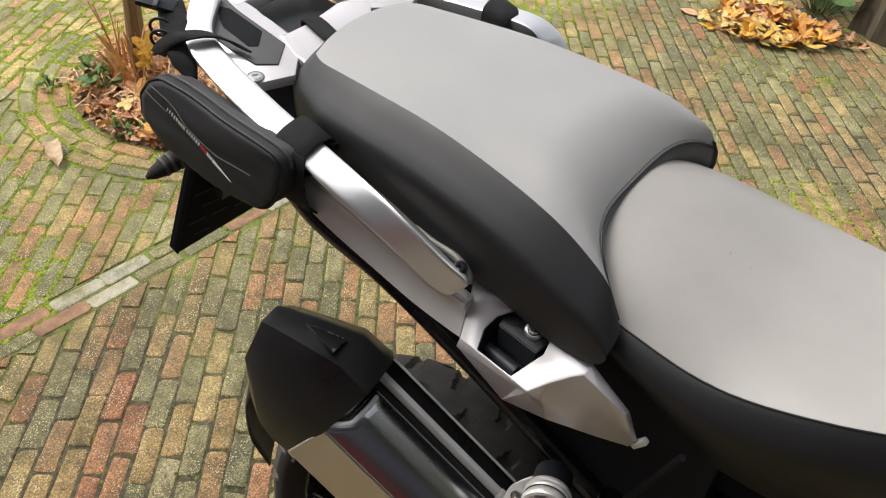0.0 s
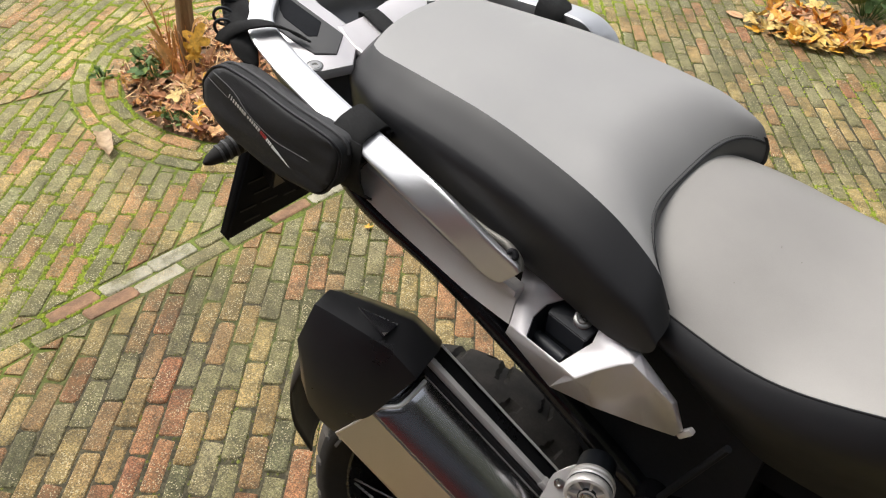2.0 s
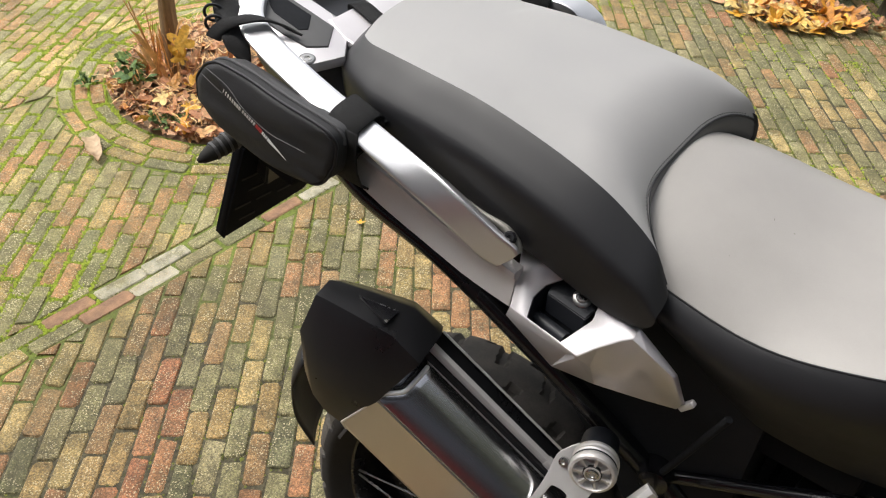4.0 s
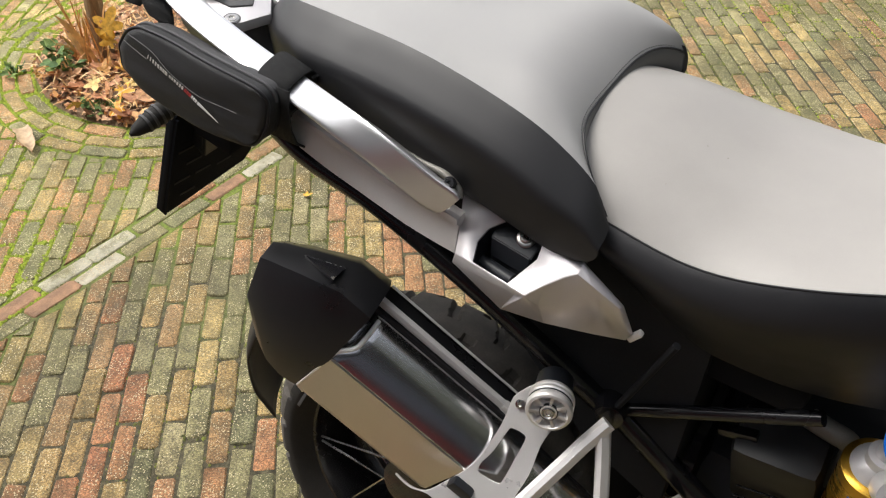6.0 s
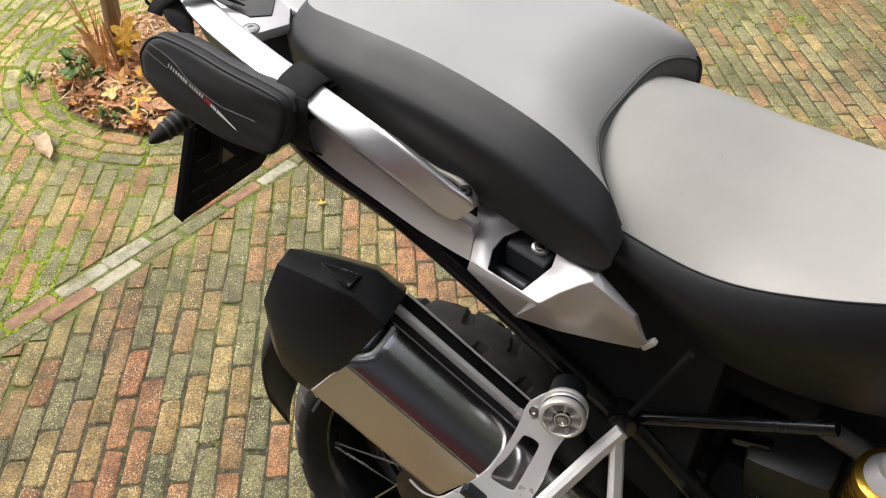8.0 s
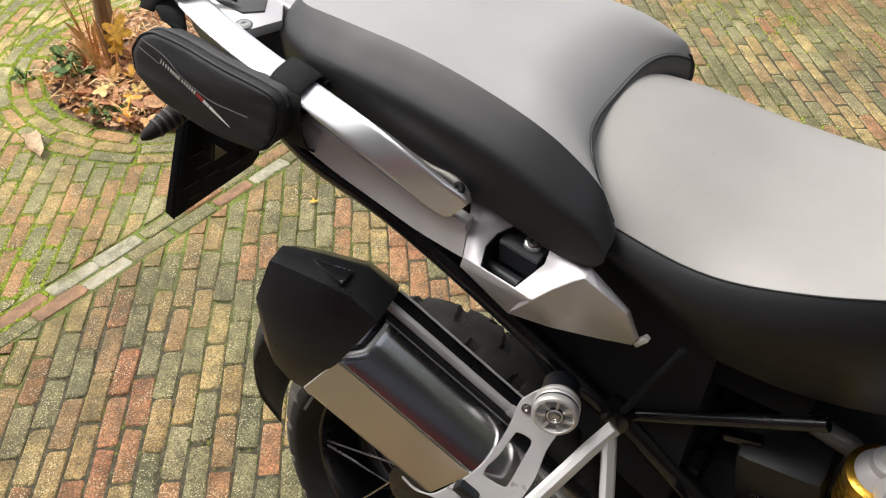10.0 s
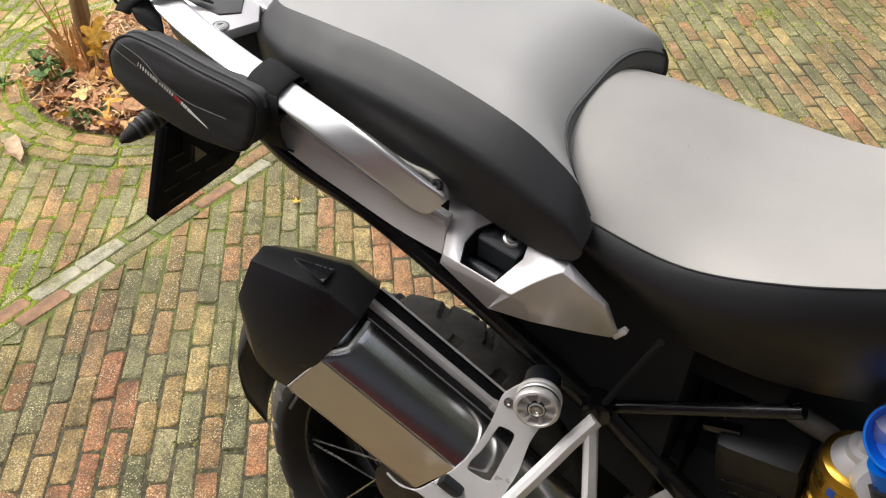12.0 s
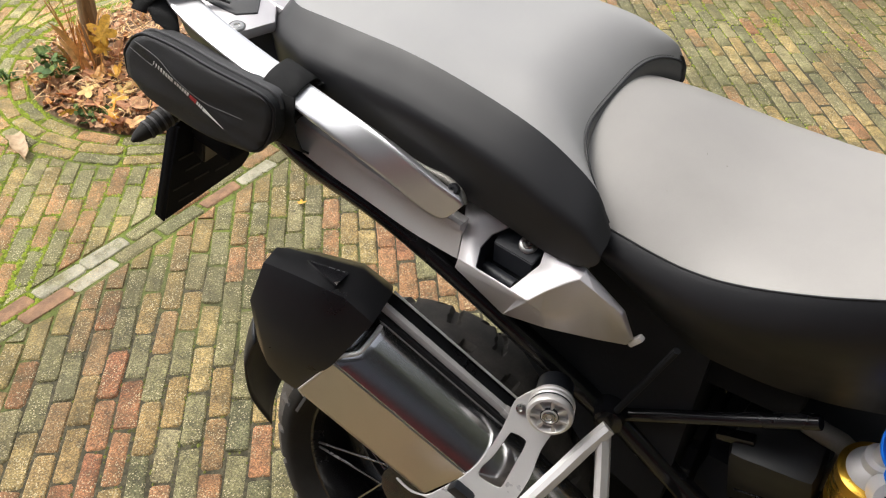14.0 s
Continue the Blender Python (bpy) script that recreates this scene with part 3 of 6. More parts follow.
POCKET = [(0.1792, -0.2123, 0.9223), (0.1732, -0.1922, 0.9379), (0.1791, -0.1769, 0.9504), (0.2013, -0.1595, 0.9657), (0.2484, -0.1649, 0.9644), (0.2517, -0.188, 0.9462), (0.2313, -0.2187, 0.9205)]
COVER_FACES = ("a m 3 2", "m k 4 3", "k f e 4", "e d2 5 4", "d2 d1 5", "d1 d 6 5", "d b 0 6", "b a2 1 0", "a2 a 2 1", "b b0 b1 c c2 d", "c2 c d", "d x1 d1", "d1 x1 x2 d2", "d2 x2 e", "d c l x1", "x1 l j x2", "x2 j i h g2 g1 e", "h h2 g3 g2", "g2 g3 f g1", "g1 f e")
SHELF = [(0.185, -0.180, 0.942), (0.241, -0.185, 0.938), (0.249, -0.154, 0.951), (0.181, -0.149, 0.951)]
for sgn in (-1, 1):
    def mir(p, s=sgn):
        return Vector((p[0], -s * p[1], p[2]))
    cover = bmesh.new()
    cv = {k: cover.verts.new(mir(p)) for k, p in CV.items()}
    cv.update({str(k): cover.verts.new(mir(p)) for k, p in enumerate(POCKET)})
    for face in COVER_FACES:
        cover.faces.new([cv[c] for c in face.split()])
    sharp = [e for e in cover.edges if len(e.link_faces) == 2]
    bmesh.ops.recalc_face_normals(cover, faces=cover.faces[:])
    sharp = [e for e in sharp if e.calc_face_angle(0) > radians(20)]
    bmesh.ops.bevel(cover, geom=sharp, offset=0.0016, segments=2, affect='EDGES', profile=0.6)
    ob = part("side_cover", cover, SATIN_ALU, bike, "silver cast cover with a black pocket below the seat", angle=12)
    sol = ob.modifiers.new("thickness", 'SOLIDIFY')
    sol.thickness, sol.offset = 0.004, -1.0
    pocket = bmesh.new()
    rim = [pocket.verts.new(mir((p[0], p[1] + 0.001, p[2]))) for p in POCKET]
    floor = [pocket.verts.new(mir((p[0] * 0.94 + 0.21 * 0.06, p[1] + 0.022, p[2] - 0.05))) for p in POCKET]
    for i in range(7):
        pocket.faces.new((rim[i], rim[(i + 1) % 7], floor[(i + 1) % 7], floor[i]))
    pocket.faces.new(floor)
    part("pocket", pocket, BLACK_PLASTIC, ob, "black plastic pocket", smooth=False)
    shelf = loft([[mir(SHELF[k]) + Vector((0, 0, dz)) for k in range(4)] for dz in (0.0, -0.03)])
    bmesh.ops.bevel(shelf, geom=shelf.edges[:], offset=0.0012, segments=2, affect='EDGES')
    part("pocket_shelf", shelf, BLACK_PLASTIC, ob, "black plastic shelf that holds the bolt", smooth=False)
    part("pocket_bar", tube([mir((0.178, -0.186, 0.902)), mir((0.226, -0.195, 0.902))], 0.009, 10), BLACK_PLASTIC, ob)
    part("cover_bolt", turned([(0, 0), (0.0118, 0), (0.012, 0.002), (0.0105, 0.0034), (0.0072, 0.0038), (0.0072, 0.0078), (0.0062, 0.0088), (0.0038, 0.0088), (0.0034, 0.004), (0, 0.004)], mir((0.2245, -0.1655, 0.9475)), mir((0.1, -0.5, 0.86)), 28), BOLT_STEEL, ob, "steel bolt with a flanged head")
    part("cover_clip", box(mir((0.3795, -0.169, 0.8765)), (0.008, 0.009, 0.022), 0.002, pose(0, 0, 0, 0, 35, 0)), CAST_ALU, ob)

# exhaust silencer
MO = Vector((0.037, -0.325, 0.768))
MD = Vector((0.8, 0.151, -0.581)).normalized()
MY = Vector((-0.122, 0.988, 0.089)).normalized()
MN = MD.cross(MY).normalized()


def muf(s, y, n):
    return MO + MD * s + MY * y + MN * n


muffler = part("muffler", loft([[muf(s, y, n) for y, n in [(0.006, -0.12), (0.006, -0.02), (0.02, -0.002), (0.05, 0.015), (0.085, 0.015), (0.115, 0.01), (0.128, -0.03), (0.11, -0.11), (0.07, -0.15), (0.02, -0.14)]] for s in (-0.02, 0.236)]), STEEL, bike, "exhaust silencer of steel with a black end cap")
# outer side panel, flat, with a chamfered lower edge
PANEL = [(0.006, -0.002, 0.004), (-0.001, -0.007, 0.004), (-0.011, -0.107, 0.005), (-0.0035, -0.129, 0.020), (0.008, -0.134, 0.022), (0.012, -0.012, 0.008)]
panel = loft([[muf(s + (ds if s < 0.05 else 0), y, n) for y, n, ds in PANEL] for s in (0.0, 0.1, 0.2, 0.246)])
part("side_panel", panel, BRUSHED, muffler, "brushed steel side panel", angle=8)
part("panel_lip", tube([muf(ds + 0.001, y, n) for y, n, ds in PANEL[1:4]], 0.0017, 8), EDGE_HIGHLIGHT, muffler, "folded end of the side panel")
# curved polished shell


def fold(y):
    """How far the shell's end steps forward above its lower edge."""
    k = min(1.0, max(0.0, (y - 0.002) / 0.024))
    return 0.019 * k * k * (3 - 2 * k)


arc = [(0.0005, -0.004), (0.0055, 0.0021), (0.0115, 0.0083), (0.0195, 0.0155), (0.0275, 0.022), (0.0335, 0.0264), (0.0385, 0.0296), (0.0445, 0.0322), (0.0505, 0.0340), (0.0565, 0.0350), (0.0650, 0.0350), (0.0735, 0.0335), (0.076, 0.030)]
arc = [(p.x, p.y) for p in spline([(y, n, 0) for y, n in arc], 4)]
shell = bmesh.new()
rings = []
for s in (-0.004, 0.02, 0.06, 0.12, 0.18, 0.24, 0.265, 0.285, 0.305, 0.325, 0.345, 0.36, 0.385, 0.41, 0.43):
    k = 1 - 2.6 * max(0.0, s - 0.385) ** 1.15
    rings.append([muf(s + fold(y) * max(0.0, 1 - (s + 0.004) / 0.1), 0.065 + (y - 0.065) * k, -0.045 + (n + 0.045) * k) for y, n in arc])
loft(rings, closed=False, bm=shell)
ob = part("shell", shell, STEEL, muffler, "polished steel shell", angle=60)
sol = ob.modifiers.new("thickness", 'SOLIDIFY')
sol.thickness, sol.offset = 0.002, 0.0
part("shell_rim", tube([muf(0.003 + fold(y), y, n + 0.0022) for y, n in arc[:-8]], 0.0032, 8), EDGE_HIGHLIGHT, muffler, "folded edge with its highlight painted near-white")
# dark channel with a bright strip, and the inner edge
part("channel", loft([[muf(s, y, n) for y, n in [(0.075, 0.030), (0.079, 0.036), (0.084, 0.034), (0.086, 0.040), (0.118, 0.033), (0.122, 0.020), (0.130, 0.020), (0.130, 0.01), (0.075, 0.01)]] for s in (0.005, 0.255)]), SATIN_BLACK, muffler, "black channel along the top", angle=20)
part("trim_strip", loft([[muf(s, y, n) for y, n in [(0.0845, 0.040), (0.0865, 0.0465), (0.0945, 0.0455), (0.0965, 0.038), (0.0845, 0.034)]] for s in (0.004, 0.235)]), CAST_ALU, muffler, "bright metal strip", angle=20)
part("edge_strip", tube([muf(0.012, 0.128, 0.027), muf(0.25, 0.128, 0.027)], 0.0019, 6), EDGE_HIGHLIGHT, muffler)
part("strip_end", box(muf(0.241, 0.090, 0.040), (0.020, 0.013, 0.014), 0.003, MD.to_track_quat('X', 'Z').to_matrix()), CAST_ALU, muffler)
# front taper and pipe
front = [(0.004, -0.12), (0.004, -0.012), (0.02, 0.004), (0.05, 0.018), (0.085, 0.018), (0.115, 0.012), (0.128, -0.03), (0.112, -0.11), (0.07, -0.148), (0.02, -0.14)]
rings = []
for s, k in ((0.20, 0.97), (0.235, 0.96), (0.25, 0.94), (0.28, 0.80), (0.32, 0.68), (0.36, 0.58), (0.42, 0.48), (0.52, 0.40)):
    rings.append([muf(s, 0.065 + 0.025 * (1 - k) / 0.6 + (y - 0.065) * k, -0.045 + (n + 0.045) * k) for y, n in front])
ob = part("front_taper", loft(rings), DARK_STEEL, muffler, "steel front taper of the silencer, dark reflections put into its colour", angle=70)
sub = ob.modifiers.new("round", 'SUBSURF')
sub.levels = sub.render_levels = 2
# black end cap: faceted, with a slanted rear end
cap_ring = [(-0.005, -0.128), (-0.006, -0.004), (0.044, 0.063), (0.104, 0.060), (0.134, 0.034), (0.138, -0.03), (0.115, -0.115), (0.07, -0.158), (0.02, -0.152)]


def cap_at(s, k, lift=0.0, shift=0.0, pinch=1.0):
    out = []
    for y, n in cap_ring:
        cy, cn = 0.062, -0.04
        f = pinch * min(1.0, max(0.0, (y - 0.066) / 0.06))
        yy, nn = cy + (y - 0.012 * f - cy) * k + shift, cn + (n - 0.006 * f - cn) * k + lift
        ss = s + max(0.0, -nn) * 0.62 * min(1.0, -s / 0.146) if s < 0 else s
        out.append(muf(ss, yy, nn))
    return out


cap = loft([cap_at(0.006, 0.985, 0, 0, 0.2), cap_at(-0.003, 1.0, 0, 0, 0.3), cap_at(-0.045, 1.015, 0, 0, 0.6), cap_at(-0.1, 0.87, -0.006, -0.008), cap_at(-0.138, 0.70, -0.012, -0.011), cap_at(-0.149, 0.63, -0.014, -0.012), cap_at(-0.146, 0.58, -0.014, -0.012), cap_at(-0.1, 0.52, -0.014, -0.012)])
bmesh.ops.bevel(cap, geom=[e for e in cap.edges if len(e.link_faces) == 2 and e.calc_face_angle(0) > radians(9)], offset=0.012, segments=4, affect='EDGES', profile=0.5, clamp_overlap=True)
end_cap = part("end_cap", cap, SATIN_BLACK, muffler, "satin black faceted plastic end cap", angle=42)
def on_cap(u, v, d):
    return muf(u, v, d + 0.0620 + (u + 0.06) * 0.42 - (v - 0.06) * 0.26)


badge = [(-0.108, 0.066), (-0.062, 0.050), (-0.058, 0.080)]
part("cap_badge", prism(badge, on_cap, -0.004, 0.0016, 0.0008), BLACK_PAINT, end_cap, "glossy triangular emblem plate, blank")
part("badge_edge", tube([on_cap(*badge[0], 0.0018), on_cap(*badge[2], 0.0018)], 0.0006, 6), BOLT_STEEL, end_cap)
part("badge_glint", prism([(-0.067, 0.053), (-0.062, 0.051), (-0.061, 0.060)], on_cap, 0.0, 0.0024, 0.0004), BOLT_STEEL, end_cap)

# silencer bracket with its window, the spring adjuster knob


def brk(u, v, d=0.0):
    """u and v in the bracket's plane, d out of its face."""
    return Vector((0.2347, -0.2464, 0.6667)) + Vector((0.9280, -0.1347, -0.3473)) * u + Vector((0.3411, 0.6820, 0.6469)) * v + Vector((0.1498, -0.7188, 0.6789)) * d


hole = [(0.0254, -0.0353), (0.0295, -0.0463), (0.0405, -0.0455), (0.0588, -0.0390), (0.0619, -0.0312), (0.0544, -0.0012), (0.0463, 0.0281), (0.0397, 0.0340), (0.0230, 0.0284), (0.0214, 0.0202), (0.0262, -0.0116)]
outer = [(-0.0008, 0.0809), (-0.0048, 0.0609), (0.0038, 0.0375), (0.0113, 0.0129), (0.0187, -0.0283), (0.0167, -0.0601), (0.0073, -0.0957), (-0.0022, -0.1205), (-0.0228, -0.1316), (-0.0456, -0.1337), (-0.0424, -0.1359), (-0.0190, -0.1332), (0.0037, -0.1208), (0.0441, -0.1113), (0.0963, -0.0540), (0.0887, -0.0372), (0.0811, 0.0003), (0.0659, 0.0380), (0.0600, 0.0692), (0.0535, 0.0890), (0.0254, 0.1024), (0.0062, 0.0955)]
bm = bmesh.new()
def rounded(loop, per=3):
    q = spline([(u, v, 0) for u, v in loop + loop[:1]], per)[:-1]
    return [(c.x, c.y) for c in q]


ov = [bm.verts.new(brk(*p)) for p in rounded(outer)]
hv = [bm.verts.new(brk(*p)) for p in rounded(hole)]
es = [bm.edges.new((vs[i], vs[(i + 1) % len(vs)])) for vs in (ov, hv) for i in range(len(vs))]
bmesh.ops.triangle_fill(bm, use_beauty=True, use_dissolve=False, edges=es)
ob = part("silencer_bracket", bm, POLISHED_ALU, bike, "silver sheet bracket with a window, holding the silencer", smooth=False)
sol = ob.modifiers.new("thickness", 'SOLIDIFY')
sol.thickness, sol.offset = 0.005, 0.0
bev = ob.modifiers.new("edge", 'BEVEL')
bev.width, bev.segments = 0.0012, 2
part("rubber_block", box(brk(0.0297, -0.0793, 0.006), (0.034, 0.014, 0.02), 0.003, MD.to_track_quat('X', 'Z').to_matrix()), BLACK_PLASTIC, ob, "black mounting block")
part("bracket_screw", turned([(0, 0), (0.007, 0), (0.007, 0.004), (0.003, 0.005), (0, 0.003)], brk(0.0088, 0.0609, 0.003), (0.1, -0.8, 0.5), 16), BOLT_STEEL, ob)
KC, KA = Vector((0.313, -0.232, 0.748)), Vector((0.3, -0.9, 0.2)).normalized()
knob = part("adjuster_knob", turned([(0.0209, -0.030), (0.0300, -0.029), (0.0306, -0.0245), (0.0285, -0.0225), (0.0306, -0.0205), (0.0306, -0.0165), (0.0290, -0.0145), (0.0290, -0.011), (0.0302, -0.009), (0.0306, -0.004), (0.0287, 0.0), (0.0252, 0.001), (0.0213, -0.0075), (0.0117, -0.0075), (0.0109, 0.0)], KC, KA, 56), POLISHED_ALU, bike, "round silver spring adjuster knob with pockets")
ku = KA.orthogonal().normalized()
kw = KA.cross(ku)
for k in range(7):
    a = 2 * math.pi * k / 7 + 0.3
    d = ku * math.cos(a) + kw * math.sin(a)
    e = KA.cross(d)
    rib = loft([[KC + d * r + e * (w * s) + KA * h for s, h in ((-1.5, -0.008), (-0.8, -0.0006), (0.8, -0.0006), (1.5, -0.008))] for r, w in ((0.010, 0.0018), (0.0155, 0.0018), (0.0245, 0.0034))])
    part("knob_spoke", rib, POLISHED_ALU, knob)
part("knob_bolt", turned([(0.0091, -0.002), (0.0091, 0.0015), (0.0074, 0.0025), (0.0061, 0.001), (0.0039, 0.001), (0.0026, -0.001), (0, -0.001)], KC, KA, 24), BOLT_STEEL, knob)
part("knob_washer", turned([(0.0122, -0.004), (0.0122, -0.0004), (0.0092, -0.0004)], KC, KA, 28), BLACK_PLASTIC, knob, "dark ring round the bolt")
part("knob_ring", turned([(0.0287, -0.0145), (0.0297, -0.0138), (0.0297, -0.0122), (0.0287, -0.0115)], KC, KA, 48), BLACK_PLASTIC, knob, "black rubber ring")
part("knob_body", turned([(0.0174, -0.07), (0.0244, -0.066), (0.0261, -0.03)], KC, KA, 32), BLACK_PLASTIC, knob)

# silver footrest hanger


def bar(pts, w, h):
    rings = []
    pts = [Vector(p) for p in pts]
    for i, p in enumerate(pts):
        t = (pts[min(i + 1, len(pts) - 1)] - pts[max(0, i - 1)]).normalized()
        o = Vector((-0.1, -1, 0.65))
        o = (o - t * o.dot(t)).normalized()
        s = t.cross(o)
        rings.append([p + s * w * a + o * h * b for a, b in [(-1, -0.6), (-1, 0.05), (-0.35, 1), (0.35, 1), (1, 0.05), (1, -0.6), (0.5, -1), (-0.5, -1)]])
    return loft(rings)


hanger = part("footrest_hanger", bar([(0.378, -0.186, 0.724), (0.360, -0.215, 0.696), (0.3466, -0.240, 0.672), (0.3185, -0.290, 0.6237), (0.283, -0.305, 0.53), (0.25, -0.30, 0.44), (0.235, -0.29, 0.395)], 0.0105, 0.0095), HANGER_ALU, bike, "silver cast two-legged footrest hanger", angle=25)
part("hanger_leg", bar([(0.374, -0.190, 0.712), (0.3911, -0.215, 0.669), (0.4065, -0.240, 0.632), (0.415, -0.262, 0.56), (0.41, -0.272, 0.48), (0.395, -0.275, 0.4)], 0.0095, 0.011), HANGER_ALU, hanger, angle=25)
part("footrest", tube([(0.32, -0.27, 0.392), (0.32, -0.36, 0.40)], [0.014, 0.012], 14), BLACK_PLASTIC, hanger, "black rubber footrest")
part("hanger_foot", bar([(0.23, -0.288, 0.396), (0.32, -0.28, 0.385), (0.4, -0.274, 0.398)], 0.012, 0.010), HANGER_ALU, hanger, angle=25)
part("heel_plate", prism([(0.46, 0.56), (0.485, 0.612), (0.5, 0.6), (0.5, 0.5), (0.47, 0.5)], lambda u, v, d: Vector((u, d, v)), -0.165, -0.152, 0.003), CAST_ALU, bike, "silver heel guard")

# black electronics box and its ribs
cb = part("battery_box", box((0.582, -0.055, 0.652), (0.115, 0.10, 0.16), 0.022, pose(0, 0, 0, 16, -8, 0)), VOID_GLOSS, bike, "black moulded battery box with raised lines")
for dz in (-0.005, -0.027):
    part("raised_line", tube([(0.545, -0.1065, 0.630 + dz), (0.62, -0.1065, 0.650 + dz)], 0.0016, 6), BLACK_PAINT, cb)
part("box_clip", box((0.522, -0.095, 0.712), (0.05, 0.016, 0.012), 0.003, pose(0, 0, 0, 0, -20, 0)), BLACK_PAINT, cb)

# spring strut: gold cylinder, silver head, blue reservoir ring
SA, SB = Vector((0.677, -0.105, 0.774)), Vector((0.687, -0.085, 0.602))
ax = (SB - SA).normalized()
strut = part("spring_strut", turned([(0.0350, -0.004), (0.0419, 0.0), (0.0425, 0.004), (0.0425, 0.07), (0.0394, 0.073), (0.0394, 0.08), (0.0425, 0.083), (0.0425, 0.25), (0.0375, 0.27)], SA, ax, 48), GOLD, bike, "gold anodised spring strut with a silver head")
part("strut_head", turned([(0.012, -0.034), (0.02, -0.032), (0.021, -0.02), (0.028, -0.014), (0.034, -0.003), (0.0415, 0.0)], SA, ax, 40), CAST_ALU, strut, "silver machined head")
part("head_lug", turned([(0.0137, -0.014), (0.0225, -0.013), (0.0225, 0.013), (0.0137, 0.014)], SA + Vector((0.018, -0.038, 0.016)), (0.3, -0.8, 0.5), 28), CAST_ALU, strut)
part("strut_mount", tube([SA - ax * 0.025, SA - ax * 0.09 + Vector((0.01, 0.0, 0))], [0.013, 0.016], 20), CAST_ALU, strut)
for k, (w, h) in enumerate([(0.010, 0.014), (0.004, 0.006), (0.004, 0.006), (0.004, 0.006), (0.004, 0.006)]):
    a0 = radians(-112 + (0 if k == 0 else 20 + 8 * k))
    c = SA + ax * 0.035 + Vector((math.cos(a0) * 0.0432, math.sin(a0) * 0.0432, 0))
    part("emblem_bar", box(c, (w, 0.0014, h), 0.0004, Euler((0, 0, a0 + math.pi / 2)).to_matrix()), BLUE_PRINT, strut)
cup_c, cup_a = Vector((0.696, -0.145, 0.878)), Vector((-0.25, -0.72, 0.65)).normalized()
cup = part("reservoir", turned([(0.030, -0.05), (0.037, -0.045), (0.0405, -0.003), (0.0395, 0.0), (0.037, 0.0), (0.036, -0.003), (0.033, -0.035), (0.01, -0.04)], cup_c, cup_a, 48), BLUE, bike, "blue anodised hollow reservoir cap")
part("stem", tube([(0.697, -0.145, 0.833), (0.708, -0.145, 0.809)], [0.022, 0.020], 20), BLUE, cup)
part("stem_end", tube([(0.708, -0.145, 0.809), (0.730, -0.145, 0.759)], [0.025, 0.025], 20), BLACK_PLASTIC, cup, "black rubber boot")
part("linkage", tube(spline([(0.590, -0.060, 0.756), (0.615, -0.060, 0.750), (0.643, -0.060, 0.743), (0.650, -0.060, 0.712), (0.642, -0.060, 0.661)], 4), 0.014, 12), DULL_ALU, bike, "grey cast linkage behind the box")

# rear wheel
R = 0.315
TW = 0.088
WX, WY = 0.072, -0.133
LEAN = 0.18
LEANING = Matrix(((1, 0, 0, 0), (0, 1, LEAN, -LEAN * R), (0, 0, 1, 0), (0, 0, 0, 1)))


def tread(a, c):
    """The depth of the tread's grooves at the angle a round the tyre and c across it, from -1 to 1."""
    g = 0.0
    pitch = 2 * math.pi / 22
    for sgn in (-1, 1):
        ph = ((a + sgn * c * 0.16 + (0.5 * pitch if sgn > 0 else 0)) % pitch) / pitch
        if 0.06 < sgn * c < 0.78 and abs(ph - 0.5) < 0.11:
            g = 1.0
        ph2 = ((a - sgn * c * 0.12 + 0.3 * pitch) % pitch) / pitch
        if 0.45 < sgn * c < 0.9 and abs(ph2 - 0.5) < 0.09:
            g = 1.0
    return g


na, nc = 520, 56
rings = []
for i in range(na):
    a = 2 * math.pi * i / na
    row = []
    for j in range(nc + 1):
        th = radians(-128 + 256 * j / nc)
        c = th / radians(90)
        y = TW * math.sin(th) * (1 if abs(c) < 1 else 1.0)
        r = R - 0.062 * (1 - math.cos(th)) if abs(c) <= 1 else R - 0.062 - 0.033 * (abs(c) - 1) / 0.42
        if abs(c) > 1:
            y = math.copysign(TW - 0.03 * ((abs(c) - 1) / 0.42) ** 1.5, th)
        r -= 0.009 * tread(a, c)
        row.append(Vector((WX + r * math.sin(a), WY + y, R + r * math.cos(a))))
    rings.append(row)
rings.append(rings[0])
tyre = loft(rings, closed=False)
bmesh.ops.remove_doubles(tyre, verts=tyre.verts[:], dist=1e-5)
wheel = part("rear_wheel", turned([(0.226, -0.06), (0.216, -0.058), (0.21, -0.03), (0.206, 0.0), (0.21, 0.03), (0.216, 0.058), (0.226, 0.06)], (WX, WY, R), (0, 1, 0), 72, cap=False), BLACK_PAINT, bike, "rear wheel with a black rim and wire spokes")
part("tyre", tyre, RUBBER, wheel, "worn black rubber tyre with grooved tread and dust", angle=40)
tread_mesh = wheel.children[0].data
tread_mesh.materials.append(DUSTY_RUBBER)
for face in tread_mesh.polygons:
    r = math.hypot(face.center.x - WX, face.center.z - R)
    if R - 0.045 < r and r > R - 0.045 + 0.1 * max(0.0, abs(face.center.y - WY) - 0.075):
        face.material_index = 1
part("hub", turned([(0.03, -0.07), (0.055, -0.065), (0.06, -0.05), (0.045, -0.03), (0.045, 0.03), (0.07, 0.05), (0.08, 0.09)], (WX, WY, R), (0, 1, 0), 40), BLACK_PAINT, wheel)
part("brake_disc", turned([(0.06, 0.05), (0.2, 0.05), (0.2, 0.056), (0.06, 0.056)], (WX, WY, R), (0, 1, 0), 64), VOID, wheel, "dark brake disc and drive housing behind the spokes")
